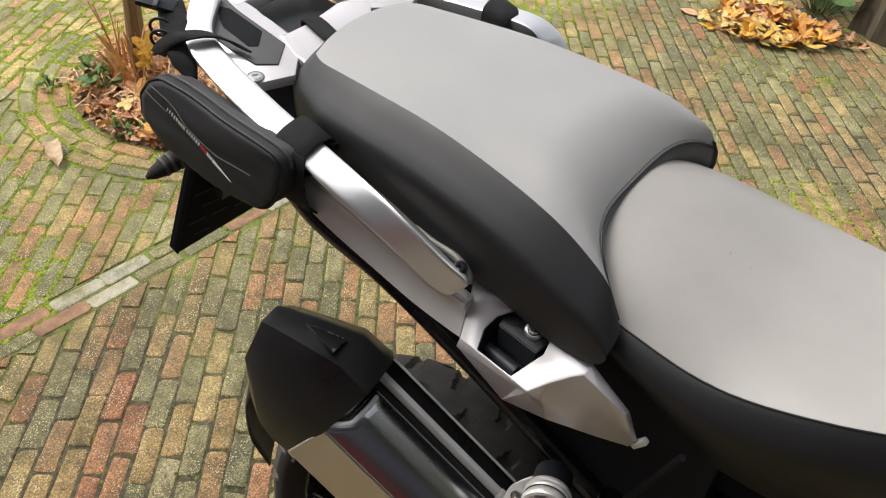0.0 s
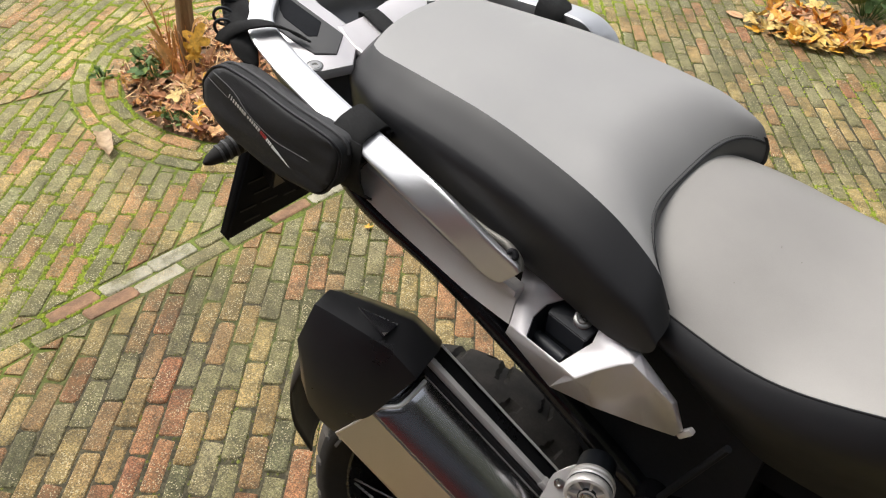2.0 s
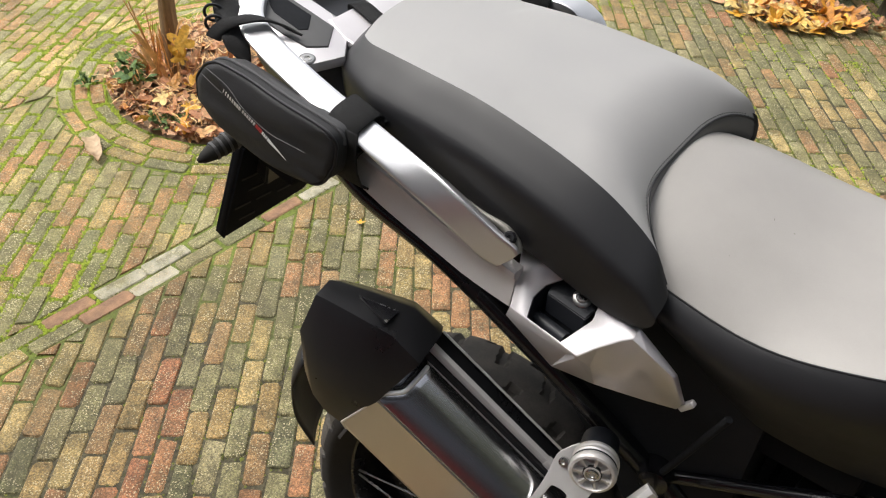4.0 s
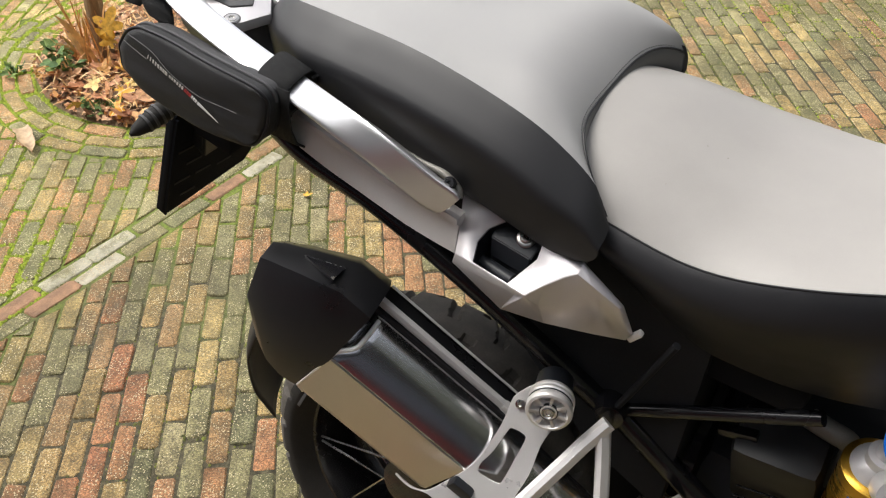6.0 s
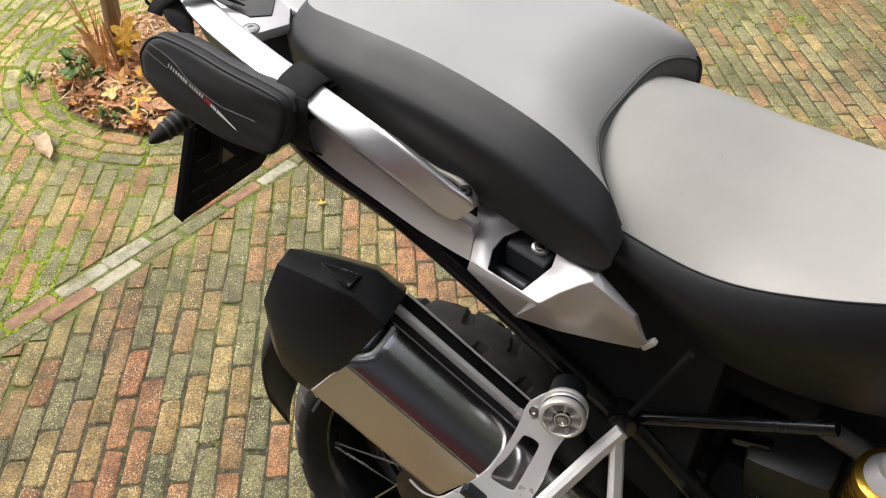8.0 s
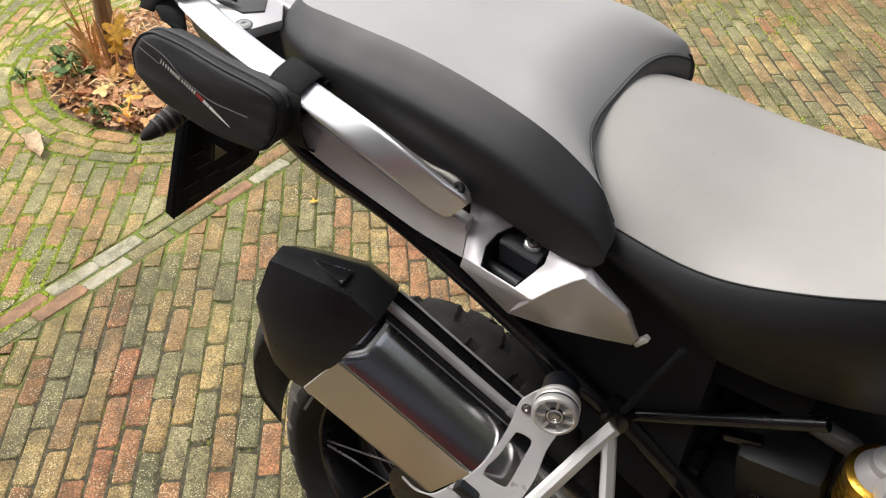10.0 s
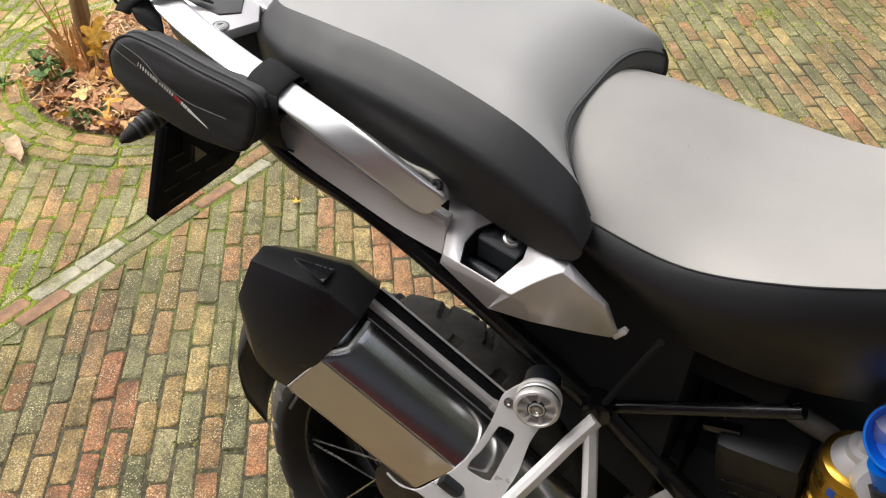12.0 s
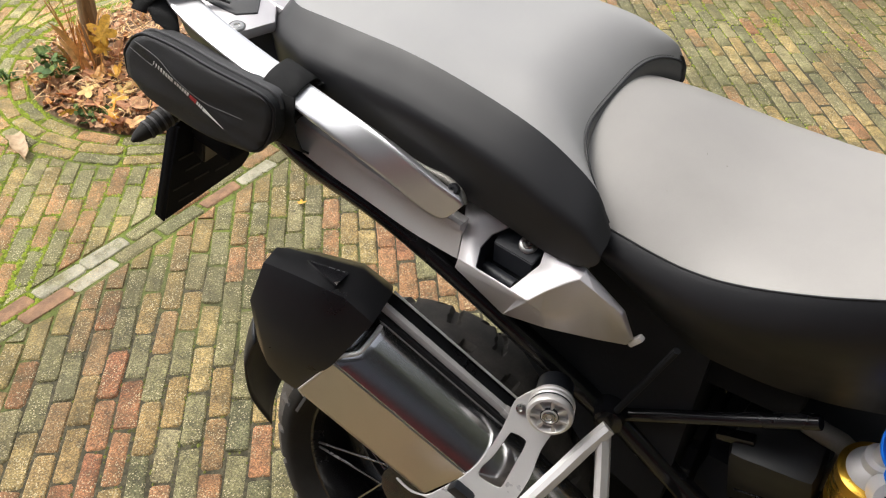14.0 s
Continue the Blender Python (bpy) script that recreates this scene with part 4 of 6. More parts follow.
for k in range(36):
    a = 2 * math.pi * k / 36
    s = -1 if k % 2 else 1
    b = a + (0.5 if (k // 2) % 2 else -0.5)
    part("spoke", tube([(WX + 0.055 * math.sin(a), WY + s * 0.05, R + 0.055 * math.cos(a)), (WX + 0.214 * math.sin(b), WY + s * 0.045, R + 0.214 * math.cos(b))], 0.0021, 6), BOLT_STEEL, wheel)
for k in range(4):
    a = 2 * math.pi * k / 4 + 0.4
    part("sidewall_mark", box((WX + 0.243 * math.sin(a), WY - TW - 0.0005, R + 0.243 * math.cos(a)), (0.05, 0.001, 0.006), 0.0003, pose(0, 0, 0, 0, math.degrees(a), 0)), PAD_RUBBER, wheel)

wheel.data.transform(LEANING)
for o in wheel.children:
    o.data.transform(LEANING)

# hugger behind the wheel
rings = []
for k in range(21):
    t = k / 20
    row = []
    for j in range(15):
        c = -1 + 2 * j / 14
        a = radians(64 + (40 + 14 * (1 - c) / 2) * t)
        hw = lerp(t, [0, 0.3, 0.7, 1.0], [0.085, 0.098, 0.09, 0.07])
        rr = lerp(t, [0, 0.6, 1], [0.345, 0.346, 0.338]) - 0.05 * abs(c) ** 2.2 * (1 - 0.5 * t ** 3)
        row.append(Vector((-0.04 - rr * math.sin(a), -0.065 + c * hw, 0.298 + rr * math.cos(a))))
    rings.append(row)
ob = part("mudguard", loft(rings, closed=False), BLACK_PLASTIC, bike, "black plastic mudguard behind the rear tyre")
sol = ob.modifiers.new("thickness", 'SOLIDIFY')
sol.thickness, sol.offset = 0.004, 0.0
part("guard_arm", tube([(-0.37, 0.05, 0.40), (-0.25, 0.09, 0.36), (WX, 0.05, 0.33)], 0.012, 10), BLACK_PLASTIC, ob)
# swing arm and centre stand on the far side carry the bike
part("swing_arm", tube([(0.07, 0.03, R), (0.3, 0.06, 0.38), (0.5, 0.06, 0.42)], [0.045, 0.04, 0.045], 18), BLACK_PAINT, bike, "black swing arm with the drive shaft")
for sgn in (-1, 1):
    part("stand_leg", tube([(0.45, sgn * 0.08, 0.28), (0.36, sgn * 0.16, 0.012)], 0.012, 10), BLACK_PAINT, bike, "black centre stand leg")

# ---- the bag strapped to the rail ----
bag = thing("tool_bag", (-0.22, -0.235, 0.985), "small black nylon bag with printed front, strapped to rail", "bag")
outline = [(p.x, p.y) for p in spline([(-0.349, 1.025, 0), (-0.352, 1.052, 0), (-0.341, 1.073, 0), (-0.317, 1.090, 0), (-0.286, 1.093, 0), (-0.229, 1.087, 0), (-0.173, 1.081, 0), (-0.127, 1.076, 0), (-0.105, 1.070, 0), (-0.096, 1.054, 0),
                                       (-0.099, 1.027, 0), (-0.110, 1.005, 0), (-0.127, 0.992, 0), (-0.163, 0.987, 0), (-0.223, 0.988, 0), (-0.284, 0.997, 0), (-0.325, 1.008, 0), (-0.349, 1.025, 0)], 4)][:-1]
oc = (sum(u for u, v in outline) / len(outline), sum(v for u, v in outline) / len(outline))


def bag_ring(y, k, lift=0.0):
    out = []
    for u, v in outline:
        uu, vv = oc[0] + (u - oc[0]) * k, oc[1] + (v - oc[1]) * k
        crease = 0.0042 * noise.noise(Vector((uu * 16 + vv * 30, vv * 42, y * 9))) if y < -0.2 else 0.0
        out.append(Vector((uu, y + 0.12 * (vv - oc[1]) + crease, vv + lift)))
    return out


body = loft([bag_ring(-0.203, 0.84, -0.014), bag_ring(-0.207, 0.92, -0.012), bag_ring(-0.219, 0.97, -0.006), bag_ring(-0.238, 1.0), bag_ring(-0.246, 0.99)], cap=True)
bag_body = part("bag_body", body, FABRIC, bag, "black nylon body", angle=50)
rings = [bag_ring(-0.246, 0.985), bag_ring(-0.2505, 0.97), bag_ring(-0.2525, 0.9), bag_ring(-0.2535, 0.78), bag_ring(-0.255, 0.62), bag_ring(-0.2555, 0.45), bag_ring(-0.256, 0.25), bag_ring(-0.256, 0.02)]
part("front_panel", loft(rings), FABRIC, bag, "black nylon front panel", angle=60)
r = bag_ring(-0.247, 1.0)
part("edge_piping", tube(r + r[:1], 0.0021, 8), BLACK_VINYL, bag, "black piping")
r = bag_ring(-0.232, 0.997, -0.001)
part("zip", tube(r[5:37], 0.0028, 8), ZIP_GREY, bag, "dark zip along the top")
r = bag_ring(-0.219, 0.972, -0.005)
part("top_tape", loft([[p + Vector((0, dy, 0.0012 - 0.25 * max(0.0, dy))) for p in r[8:34]] for dy in (-0.008, 0.0, 0.008)], closed=False), ZIP_GREY, bag, "grey tape along the top")


def on_panel(u, v, d=0.0):
    return Vector((u, -0.2562 + 0.12 * (v - oc[1]) - d + 0.0042 * noise.noise(Vector((u * 16 + v * 30, v * 42, -0.2555 * 9))) - 0.0018, v))


def mark(pts, mat, name, label=""):
    part(name, loft([[on_panel(u, v, 0.0002) for u, v in pts], [on_panel(u, v, 0.0008) for u, v in pts]]), mat, bag, label, smooth=False)


# a printed line of bars across the panel: white strokes, white and red blocks, a white wedge
P0, P1 = Vector((-0.286, 1.066)), Vector((-0.169, 1.016))
pd = (P1 - P0).normalized()
pn = Vector((-pd.y, pd.x))


def stroke(a, b, h0, h1, slant=0.0):
    q = [P0 + pd * a + pn * h0, P0 + pd * b + pn * h0, P0 + pd * (b + slant) + pn * h1, P0 + pd * (a + slant) + pn * h1]
    return [(p.x, p.y) for p in q]


for k in range(8):
    a = 0.0005 + 0.0045 * k
    mark(stroke(a, a + 0.0010 + 0.0004 * k, -0.0035, 0.004, 0.001), PRINT_WHITE, "printed_stroke")
for k in range(6):
    a = 0.0395 + 0.0044 * k
    mark(stroke(a, a + 0.0026, -0.0026, 0.0028, 0.0006), PRINT_WHITE, "printed_bar")
for k in range(3):
    a = 0.0665 + 0.0042 * k
    mark(stroke(a, a + 0.0034, -0.0024, 0.0026, 0.0006), PRINT_RED, "printed_bar", "red printed bar")
for k in range(3):
    a = 0.0795 + 0.0037 * k
    mark(stroke(a, a + 0.0024, -0.002, 0.0022, 0.0005), PRINT_WHITE, "printed_bar")
mark([(q.x, q.y) for q in (P0 + pd * 0.0915 + pn * 0.0022, P0 + pd * 0.0915 - pn * 0.0020, P0 + pd * 0.128 - pn * 0.0024)], PRINT_WHITE, "printed_wedge")
for seam in ([(-0.317, 1.086), (-0.276, 1.073), (-0.238, 1.051), (-0.205, 1.039), (-0.171, 1.036), (-0.140, 1.035)], [(-0.328, 1.074), (-0.310, 1.066), (-0.292, 1.059)]):
    pts = [on_panel(q.x, q.y, -0.0002) for q in spline([(u, v, 0) for u, v in seam], 5)]
    part("panel_seam", tube(pts, 0.0005, 5), THREAD, bag)

# straps round the rails


def strap_loop(x0, x1, z0, z1, sgn, bm=None):
    """A webbing loop round the rail between two stations."""
    rings = []
    for x, z in ((x0, z0), (x1, z1)):
        loop = []
        for t in range(20):
            a = 2 * math.pi * t / 20
            cs, sn = math.copysign(abs(math.cos(a)) ** 0.75, math.cos(a)), math.copysign(abs(math.sin(a)) ** 0.75, math.sin(a))
            y, zz = -0.188 + 0.029 * cs - (0.007 if sgn > 0 else 0), z - 0.006 + (0.0165 if sgn < 0 else 0.023) * sn + 0.004 * cs + (0.042 if sgn > 0 else 0)
            loop.append(Vector((x, -sgn * y, zz)))
        rings.append(loop)
    return loft(rings, cap=False, bm=bm)


for sgn in (-1, 1):
    who = bag if sgn < 0 else None
    x0, x1 = (-0.138, -0.093) if sgn < 0 else (-0.108, -0.066)
    bm = strap_loop(x0, x1, 1.0675, 1.0545, sgn)
    if sgn < 0:
        ob = part("strap", bm, WEBBING, bag, "black hook-and-loop strap round the rail")
        flap = loft([[Vector((x, y, z)) for x in (-0.142, -0.115, -0.086)] for y, z in [(-0.214, 1.064), (-0.219, 1.04), (-0.218, 1.01), (-0.21, 0.985), (-0.19, 0.968), (-0.16, 0.965)]], closed=False)
        ob2 = part("strap_flap", flap, WEBBING, bag, "black fabric flap below the strap")
        part("strap_tail", box((-0.090, -0.158, 1.058), (0.006, 0.016, 0.002), 0.0006, pose(0, 0, 0, 12, 0, -20)), WEBBING, bag)
    else:
        other = thing("rail_strap", (-0.14, 0.187, 1.05), "black webbing strap round the far grab rail", "strap")
        ob = part("strap", bm, WEBBING, other)
        ob2 = None
    for o in (ob, ob2):
        if o:
            sol = o.modifiers.new("thickness", 'SOLIDIFY')
            sol.thickness, sol.offset = 0.003, 1.0
# cross strap from the bag over the rack
lash = thing("lashing_strap", (-0.34, -0.1, 1.11), "black webbing strap lying across the luggage rack", "strap")
pts = spline([(-0.351, -0.213, 1.101), (-0.343, -0.204, 1.116), (-0.326, -0.187, 1.127), (-0.311, -0.163, 1.127), (-0.290, -0.145, 1.119), (-0.271, -0.136, 1.110)], 6)
bm = loft([[p + Vector((dx, 0.1 * dx, -0.05 * dx)) for dx in (-0.012, 0.012)] for p in pts], closed=False)
ob = part("webbing", bm, WEBBING, lash)
sol = ob.modifiers.new("thickness", 'SOLIDIFY')
sol.thickness = 0.003
lash2 = thing("lashing_strap", (-0.226, -0.027, 1.103), "black webbing strap wrapped round the rack crossbar", "strap")
pts = spline([(-0.269, -0.018, 1.090), (-0.269, -0.018, 1.113), (-0.226, -0.027, 1.109), (-0.210, -0.031, 1.104), (-0.192, -0.043, 1.072)], 6)
ob = part("webbing", loft([[p + Vector((0.4 * dy, dy, 0)) for dy in (-0.012, 0.012)] for p in pts], closed=False), WEBBING, lash2)
sol = ob.modifiers.new("thickness", 'SOLIDIFY')
sol.thickness = 0.003
buckle = thing("strap_buckle", (-0.36, -0.19, 1.11), "black plastic buckle and folded strap end beside the rail", "buckle")
path = spline([(-0.42, -0.135, 1.128), (-0.372, -0.165, 1.118), (-0.335, -0.190, 1.106), (-0.312, -0.200, 1.094), (-0.298, -0.203, 1.082)], 5)
rings = []
for i, q in enumerate(path):
    w = lerp(i, [0, 6, 14, 20], [0.018, 0.021, 0.016, 0.007])
    rings.append([q + Vector((0.55 * w * math.cos(a) * 0.7, 0.9 * w * math.cos(a), 0.6 * w * math.sin(a) + 0.002 * math.sin(3 * a + i))) for a in (2 * math.pi * k / 14 for k in range(14))])
part("strap_end", loft(rings), WEBBING, buckle, "black webbing folded over itself")
for k, (x, y, z) in enumerate([(-0.378, -0.184, 1.119), (-0.362, -0.196, 1.112)]):
    loop = [Vector((x, y, z)) + Vector((0.011 * math.cos(a), 0.008 * math.cos(a), 0.012 * math.sin(a))) for a in (2 * math.pi * j / 16 for j in range(17))]
    part("buckle_ring", tube(loop, 0.0022, 7), BLACK_PLASTIC, buckle, "black plastic ring")
part("buckle_frame", box((-0.405, -0.165, 1.139), (0.05, 0.03, 0.008), 0.003, pose(0, 0, 0, 10, 15, 40)), BLACK_PLASTIC, buckle)
for k in range(2):
    part("buckle_bar", box((-0.415 + 0.02 * k, -0.160 - 0.012 * k, 1.145), (0.006, 0.026, 0.006), 0.0015, pose(0, 0, 0, 10, 15, 40)), PAD_RUBBER, buckle)

# ---- ground ----


def earth_material():
    m, n, l, b = material("mossy_sand_joints")
    pos = n.new("ShaderNodeNewGeometry").outputs["Position"]
    a = noise_node(n, l, 1.6, 6, 0.65, pos)
    f = noise_node(n, l, 90, 5, 0.7, pos)
    soil = ramp(n, l, f.outputs[0], [(0.3, (0.03, 0.027, 0.017)), (0.5, (0.07, 0.062, 0.036)), (0.7, (0.17, 0.15, 0.09))])
    moss = ramp(n, l, f.outputs[0], [(0.3, (0.07, 0.095, 0.016)), (0.7, (0.24, 0.30, 0.05))])
    sx = n.new("ShaderNodeSeparateXYZ")
    l.new(pos, sx.inputs[0])
    zone = n.new("ShaderNodeMapRange")
    zone.inputs["From Min"].default_value, zone.inputs["From Max"].default_value = -0.7, -1.5
    zone.inputs["To Min"].default_value, zone.inputs["To Max"].default_value = -0.09, 0.24
    l.new(sx.outputs[0], zone.inputs["Value"])
    add = n.new("ShaderNodeMath")
    l.new(a.outputs[0], add.inputs[0])
    l.new(zone.outputs[0], add.inputs[1])
    patch = ramp(n, l, add.outputs[0], [(0.45, (0, 0, 0)), (0.6, (1, 1, 1))])
    near = mixed(n, l, patch.outputs[0], soil.outputs[0], moss.outputs[0])
    # far paving, too far off for single bricks
    mp = n.new("ShaderNodeMapping")
    mp.inputs["Rotation"].default_value = (0, 0, radians(51.5))
    l.new(pos, mp.inputs["Vector"])
    bt = n.new("ShaderNodeTexBrick")
    bt.inputs["Color1"].default_value = (0.21, 0.18, 0.135, 1)
    bt.inputs["Color2"].default_value = (0.18, 0.135, 0.105, 1)
    bt.inputs["Mortar"].default_value = (0.09, 0.09, 0.055, 1)
    bt.inputs["Scale"].default_value = 1.0
    bt.inputs["Brick Width"].default_value = 0.15
    bt.inputs["Row Height"].default_value = 0.053
    bt.inputs["Mortar Size"].default_value = 0.004
    l.new(mp.outputs[0], bt.inputs["Vector"])
    off = n.new("ShaderNodeVectorMath")
    off.operation = 'SUBTRACT'
    off.inputs[1].default_value = (-1.1, 1.6, 0)
    l.new(pos, off.inputs[0])
    ab = n.new("ShaderNodeVectorMath")
    ab.operation = 'ABSOLUTE'
    l.new(off.outputs[0], ab.inputs[0])
    sp = n.new("ShaderNodeSeparateXYZ")
    l.new(ab.outputs[0], sp.inputs[0])
    mx = n.new("ShaderNodeMath")
    mx.operation = 'MAXIMUM'
    l.new(sp.outputs[0], mx.inputs[0])
    l.new(sp.outputs[1], mx.inputs[1])
    gt = n.new("ShaderNodeMath")
    gt.operation = 'GREATER_THAN'
    gt.inputs[1].default_value = 2.75
    l.new(mx.outputs[0], gt.inputs[0])
    l.new(mixed(n, l, gt.outputs[0], near, bt.outputs[0]), b.inputs["Base Color"])
    b.inputs["Roughness"].default_value = 0.95
    bumped(n, l, b, f.outputs[0], 0.8, 0.006)
    return m


def brick_material(name, single, pale=False):
    m, n, l, b = material(name)
    geo = n.new("ShaderNodeNewGeometry")
    pos = geo.outputs["Position"]
    rnd = n.new("ShaderNodeObjectInfo").outputs["Random"] if single else geo.outputs["Random Per Island"]
    base = ramp(n, l, rnd, [(0.0, (0.25, 0.25, 0.18)), (0.16, (0.41, 0.30, 0.17)), (0.30, (0.30, 0.30, 0.21)), (0.42, (0.46, 0.245, 0.165)), (0.54, (0.48, 0.38, 0.22)), (0.66, (0.20, 0.215, 0.155)), (0.76, (0.42, 0.275, 0.18)), (0.86, (0.36, 0.34, 0.25)), (0.94, (0.40, 0.19, 0.13))], 'CONSTANT')
    grain = noise_node(n, l, 210, 6, 0.8, pos)
    blot = noise_node(n, l, 22, 5, 0.7, pos)
    wide = noise_node(n, l, 1.7, 4, 0.6, pos)
    c = mixed(n, l, 1.0, base.outputs[0], ramp(n, l, blot.outputs[0], [(0.28, (0.55, 0.55, 0.53)), (0.5, (0.98, 0.97, 0.95)), (0.75, (1.4, 1.38, 1.3))]).outputs[0], 'MULTIPLY')
    c = mixed(n, l, 1.0, c, ramp(n, l, grain.outputs[0], [(0.36, (0.22, 0.22, 0.21)), (0.5, (0.95, 0.95, 0.94)), (0.64, (2.0, 1.96, 1.8))]).outputs[0], 'MULTIPLY')
    dirt = noise_node(n, l, 5.5, 6, 0.75, pos)
    c = mixed(n, l, 1.0, c, ramp(n, l, dirt.outputs[0], [(0.34, (0.42, 0.40, 0.33)), (0.5, (0.85, 0.83, 0.76)), (0.62, (1.05, 1.05, 1.05))]).outputs[0], 'MULTIPLY')
    # thin green film of algae in patches, more of it away from the driven part
    sx = n.new("ShaderNodeSeparateXYZ")
    l.new(pos, sx.inputs[0])
    zone = n.new("ShaderNodeMapRange")
    zone.inputs["From Min"].default_value, zone.inputs["From Max"].default_value = -0.8, -1.6
    zone.inputs["To Min"].default_value, zone.inputs["To Max"].default_value = 0.0, 0.21
    l.new(sx.outputs[0], zone.inputs["Value"])
    add = n.new("ShaderNodeMath")
    l.new(wide.outputs[0], add.inputs[0])
    l.new(zone.outputs[0], add.inputs[1])
    back = n.new("ShaderNodeMapRange")
    back.inputs["From Min"].default_value, back.inputs["From Max"].default_value = 0.9, 2.2
    back.inputs["To Min"].default_value, back.inputs["To Max"].default_value = 0.0, 0.13
    l.new(sx.outputs[1], back.inputs["Value"])
    plus = n.new("ShaderNodeMath")
    l.new(add.outputs[0], plus.inputs[0])
    l.new(back.outputs[0], plus.inputs[1])
    add = plus
    film = ramp(n, l, add.outputs[0], [(0.42, (0, 0, 0)), (0.7, (0.24, 0.24, 0.24))])
    c = mixed(n, l, film.outputs[0], c, (0.32, 0.325, 0.14))
    # bricks grow paler towards lower x
    x_gain = n.new("ShaderNodeMapRange")
    x_gain.inputs["From Min"].default_value, x_gain.inputs["From Max"].default_value = -0.9, -2.1
    x_gain.inputs["To Min"].default_value, x_gain.inputs["To Max"].default_value = 0.95, 1.48
    l.new(sx.outputs[0], x_gain.inputs["Value"])
    c = mixed(n, l, 1.0, c, x_gain.outputs[0], 'MULTIPLY')
    # dark olive grime that lies over bricks and joints alike
    soot = noise_node(n, l, 2.3, 9, 0.72, pos)
    c = mixed(n, l, ramp(n, l, soot.outputs[0], [(0.44, (0, 0, 0)), (0.64, (0.76, 0.76, 0.76))]).outputs[0], c, (0.095, 0.09, 0.046))
    if pale:
        chalk = noise_node(n, l, 13, 7, 0.7, pos)
        c = mixed(n, l, ramp(n, l, chalk.outputs[0], [(0.36, (0.1, 0.1, 0.1)), (0.58, (0.9, 0.9, 0.9))]).outputs[0], c, (0.56, 0.56, 0.55))
    # soil and moss tones over brick edges, with the joints' edge shade painted in
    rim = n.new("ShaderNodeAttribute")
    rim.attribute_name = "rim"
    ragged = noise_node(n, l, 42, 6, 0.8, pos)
    edge_tone = n.new("ShaderNodeMath")
    edge_tone.operation = 'MULTIPLY_ADD'
    edge_tone.inputs[1].default_value = 1.7
    l.new(ragged.outputs[0], edge_tone.inputs[0])
    l.new(rim.outputs["Fac"], edge_tone.inputs[2])
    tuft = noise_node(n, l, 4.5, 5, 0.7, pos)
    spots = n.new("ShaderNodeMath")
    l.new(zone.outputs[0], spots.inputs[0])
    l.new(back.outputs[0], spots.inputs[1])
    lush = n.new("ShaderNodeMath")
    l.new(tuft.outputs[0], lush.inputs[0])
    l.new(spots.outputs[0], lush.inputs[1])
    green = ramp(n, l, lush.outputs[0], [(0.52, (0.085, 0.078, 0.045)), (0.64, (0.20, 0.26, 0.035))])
    c = mixed(n, l, ramp(n, l, edge_tone.outputs[0], [(1.06, (0, 0, 0)), (1.44, (0.88, 0.88, 0.88))]).outputs[0], c, green.outputs[0])
    # chalky smears
    smear = noise_node(n, l, 8.5, 4, 0.6, pos)
    c = mixed(n, l, ramp(n, l, smear.outputs[0], [(0.68, (0, 0, 0)), (0.76, (0.55, 0.55, 0.55))]).outputs[0], c, (0.52, 0.52, 0.49))
    # pale lichen and grit specks
    vor = n.new("ShaderNodeTexVoronoi")
    vor.inputs["Scale"].default_value = 175
    l.new(pos, vor.inputs["Vector"])
    small = noise_node(n, l, 55, 3, 0.7, pos)
    size = n.new("ShaderNodeMath")
    size.operation = 'MULTIPLY_ADD'
    size.inputs[1].default_value = -0.50
    l.new(small.outputs[0], size.inputs[0])
    l.new(vor.outputs["Distance"], size.inputs[2])
    speck = ramp(n, l, size.outputs[0], [(0.0, (0.9, 0.9, 0.9)), (0.055, (0, 0, 0))])
    where = noise_node(n, l, 7, 5, 0.75, pos)
    gate = ramp(n, l, where.outputs[0], [(0.40, (0.15, 0.15, 0.15)), (0.60, (1.0, 1.0, 1.0))])
    c = mixed(n, l, mixed(n, l, 1.0, speck.outputs[0], gate.outputs[0], 'MULTIPLY'), c, (0.74, 0.69, 0.55))
    grit = n.new("ShaderNodeTexVoronoi")
    grit.inputs["Scale"].default_value = 75
    grit.inputs["Randomness"].default_value = 1.0
    l.new(pos, grit.inputs["Vector"])
    crumb = n.new("ShaderNodeMath")
    crumb.operation = 'MULTIPLY_ADD'
    crumb.inputs[1].default_value = -0.9
    l.new(where.outputs[0], crumb.inputs[0])
    l.new(grit.outputs["Distance"], crumb.inputs[2])
    over = n.new("ShaderNodeMath")
    over.inputs[1].default_value = 0.5
    l.new(crumb.outputs[0], over.inputs[0])
    c = mixed(n, l, ramp(n, l, over.outputs[0], [(0.08, (0.8, 0.8, 0.8)), (0.14, (0, 0, 0))]).outputs[0], c, (0.70, 0.64, 0.47))
    c = mixed(n, l, 1.0, c, (1.05, 0.98, 0.78), 'MULTIPLY')
    l.new(c, b.inputs["Base Color"])
    rr = ramp(n, l, blot.outputs[0], [(0.3, (0.6,) * 3), (0.7, (0.9,) * 3)])
    l.new(rr.outputs[0], b.inputs["Roughness"])
    both = n.new("ShaderNodeMath")
    both.operation = 'MULTIPLY_ADD'
    both.inputs[1].default_value = 0.6
    l.new(grain.outputs[0], both.inputs[0])
    l.new(blot.outputs[0], both.inputs[2])
    bumped(n, l, b, both.outputs[0], 1.0, 0.007)
    return m


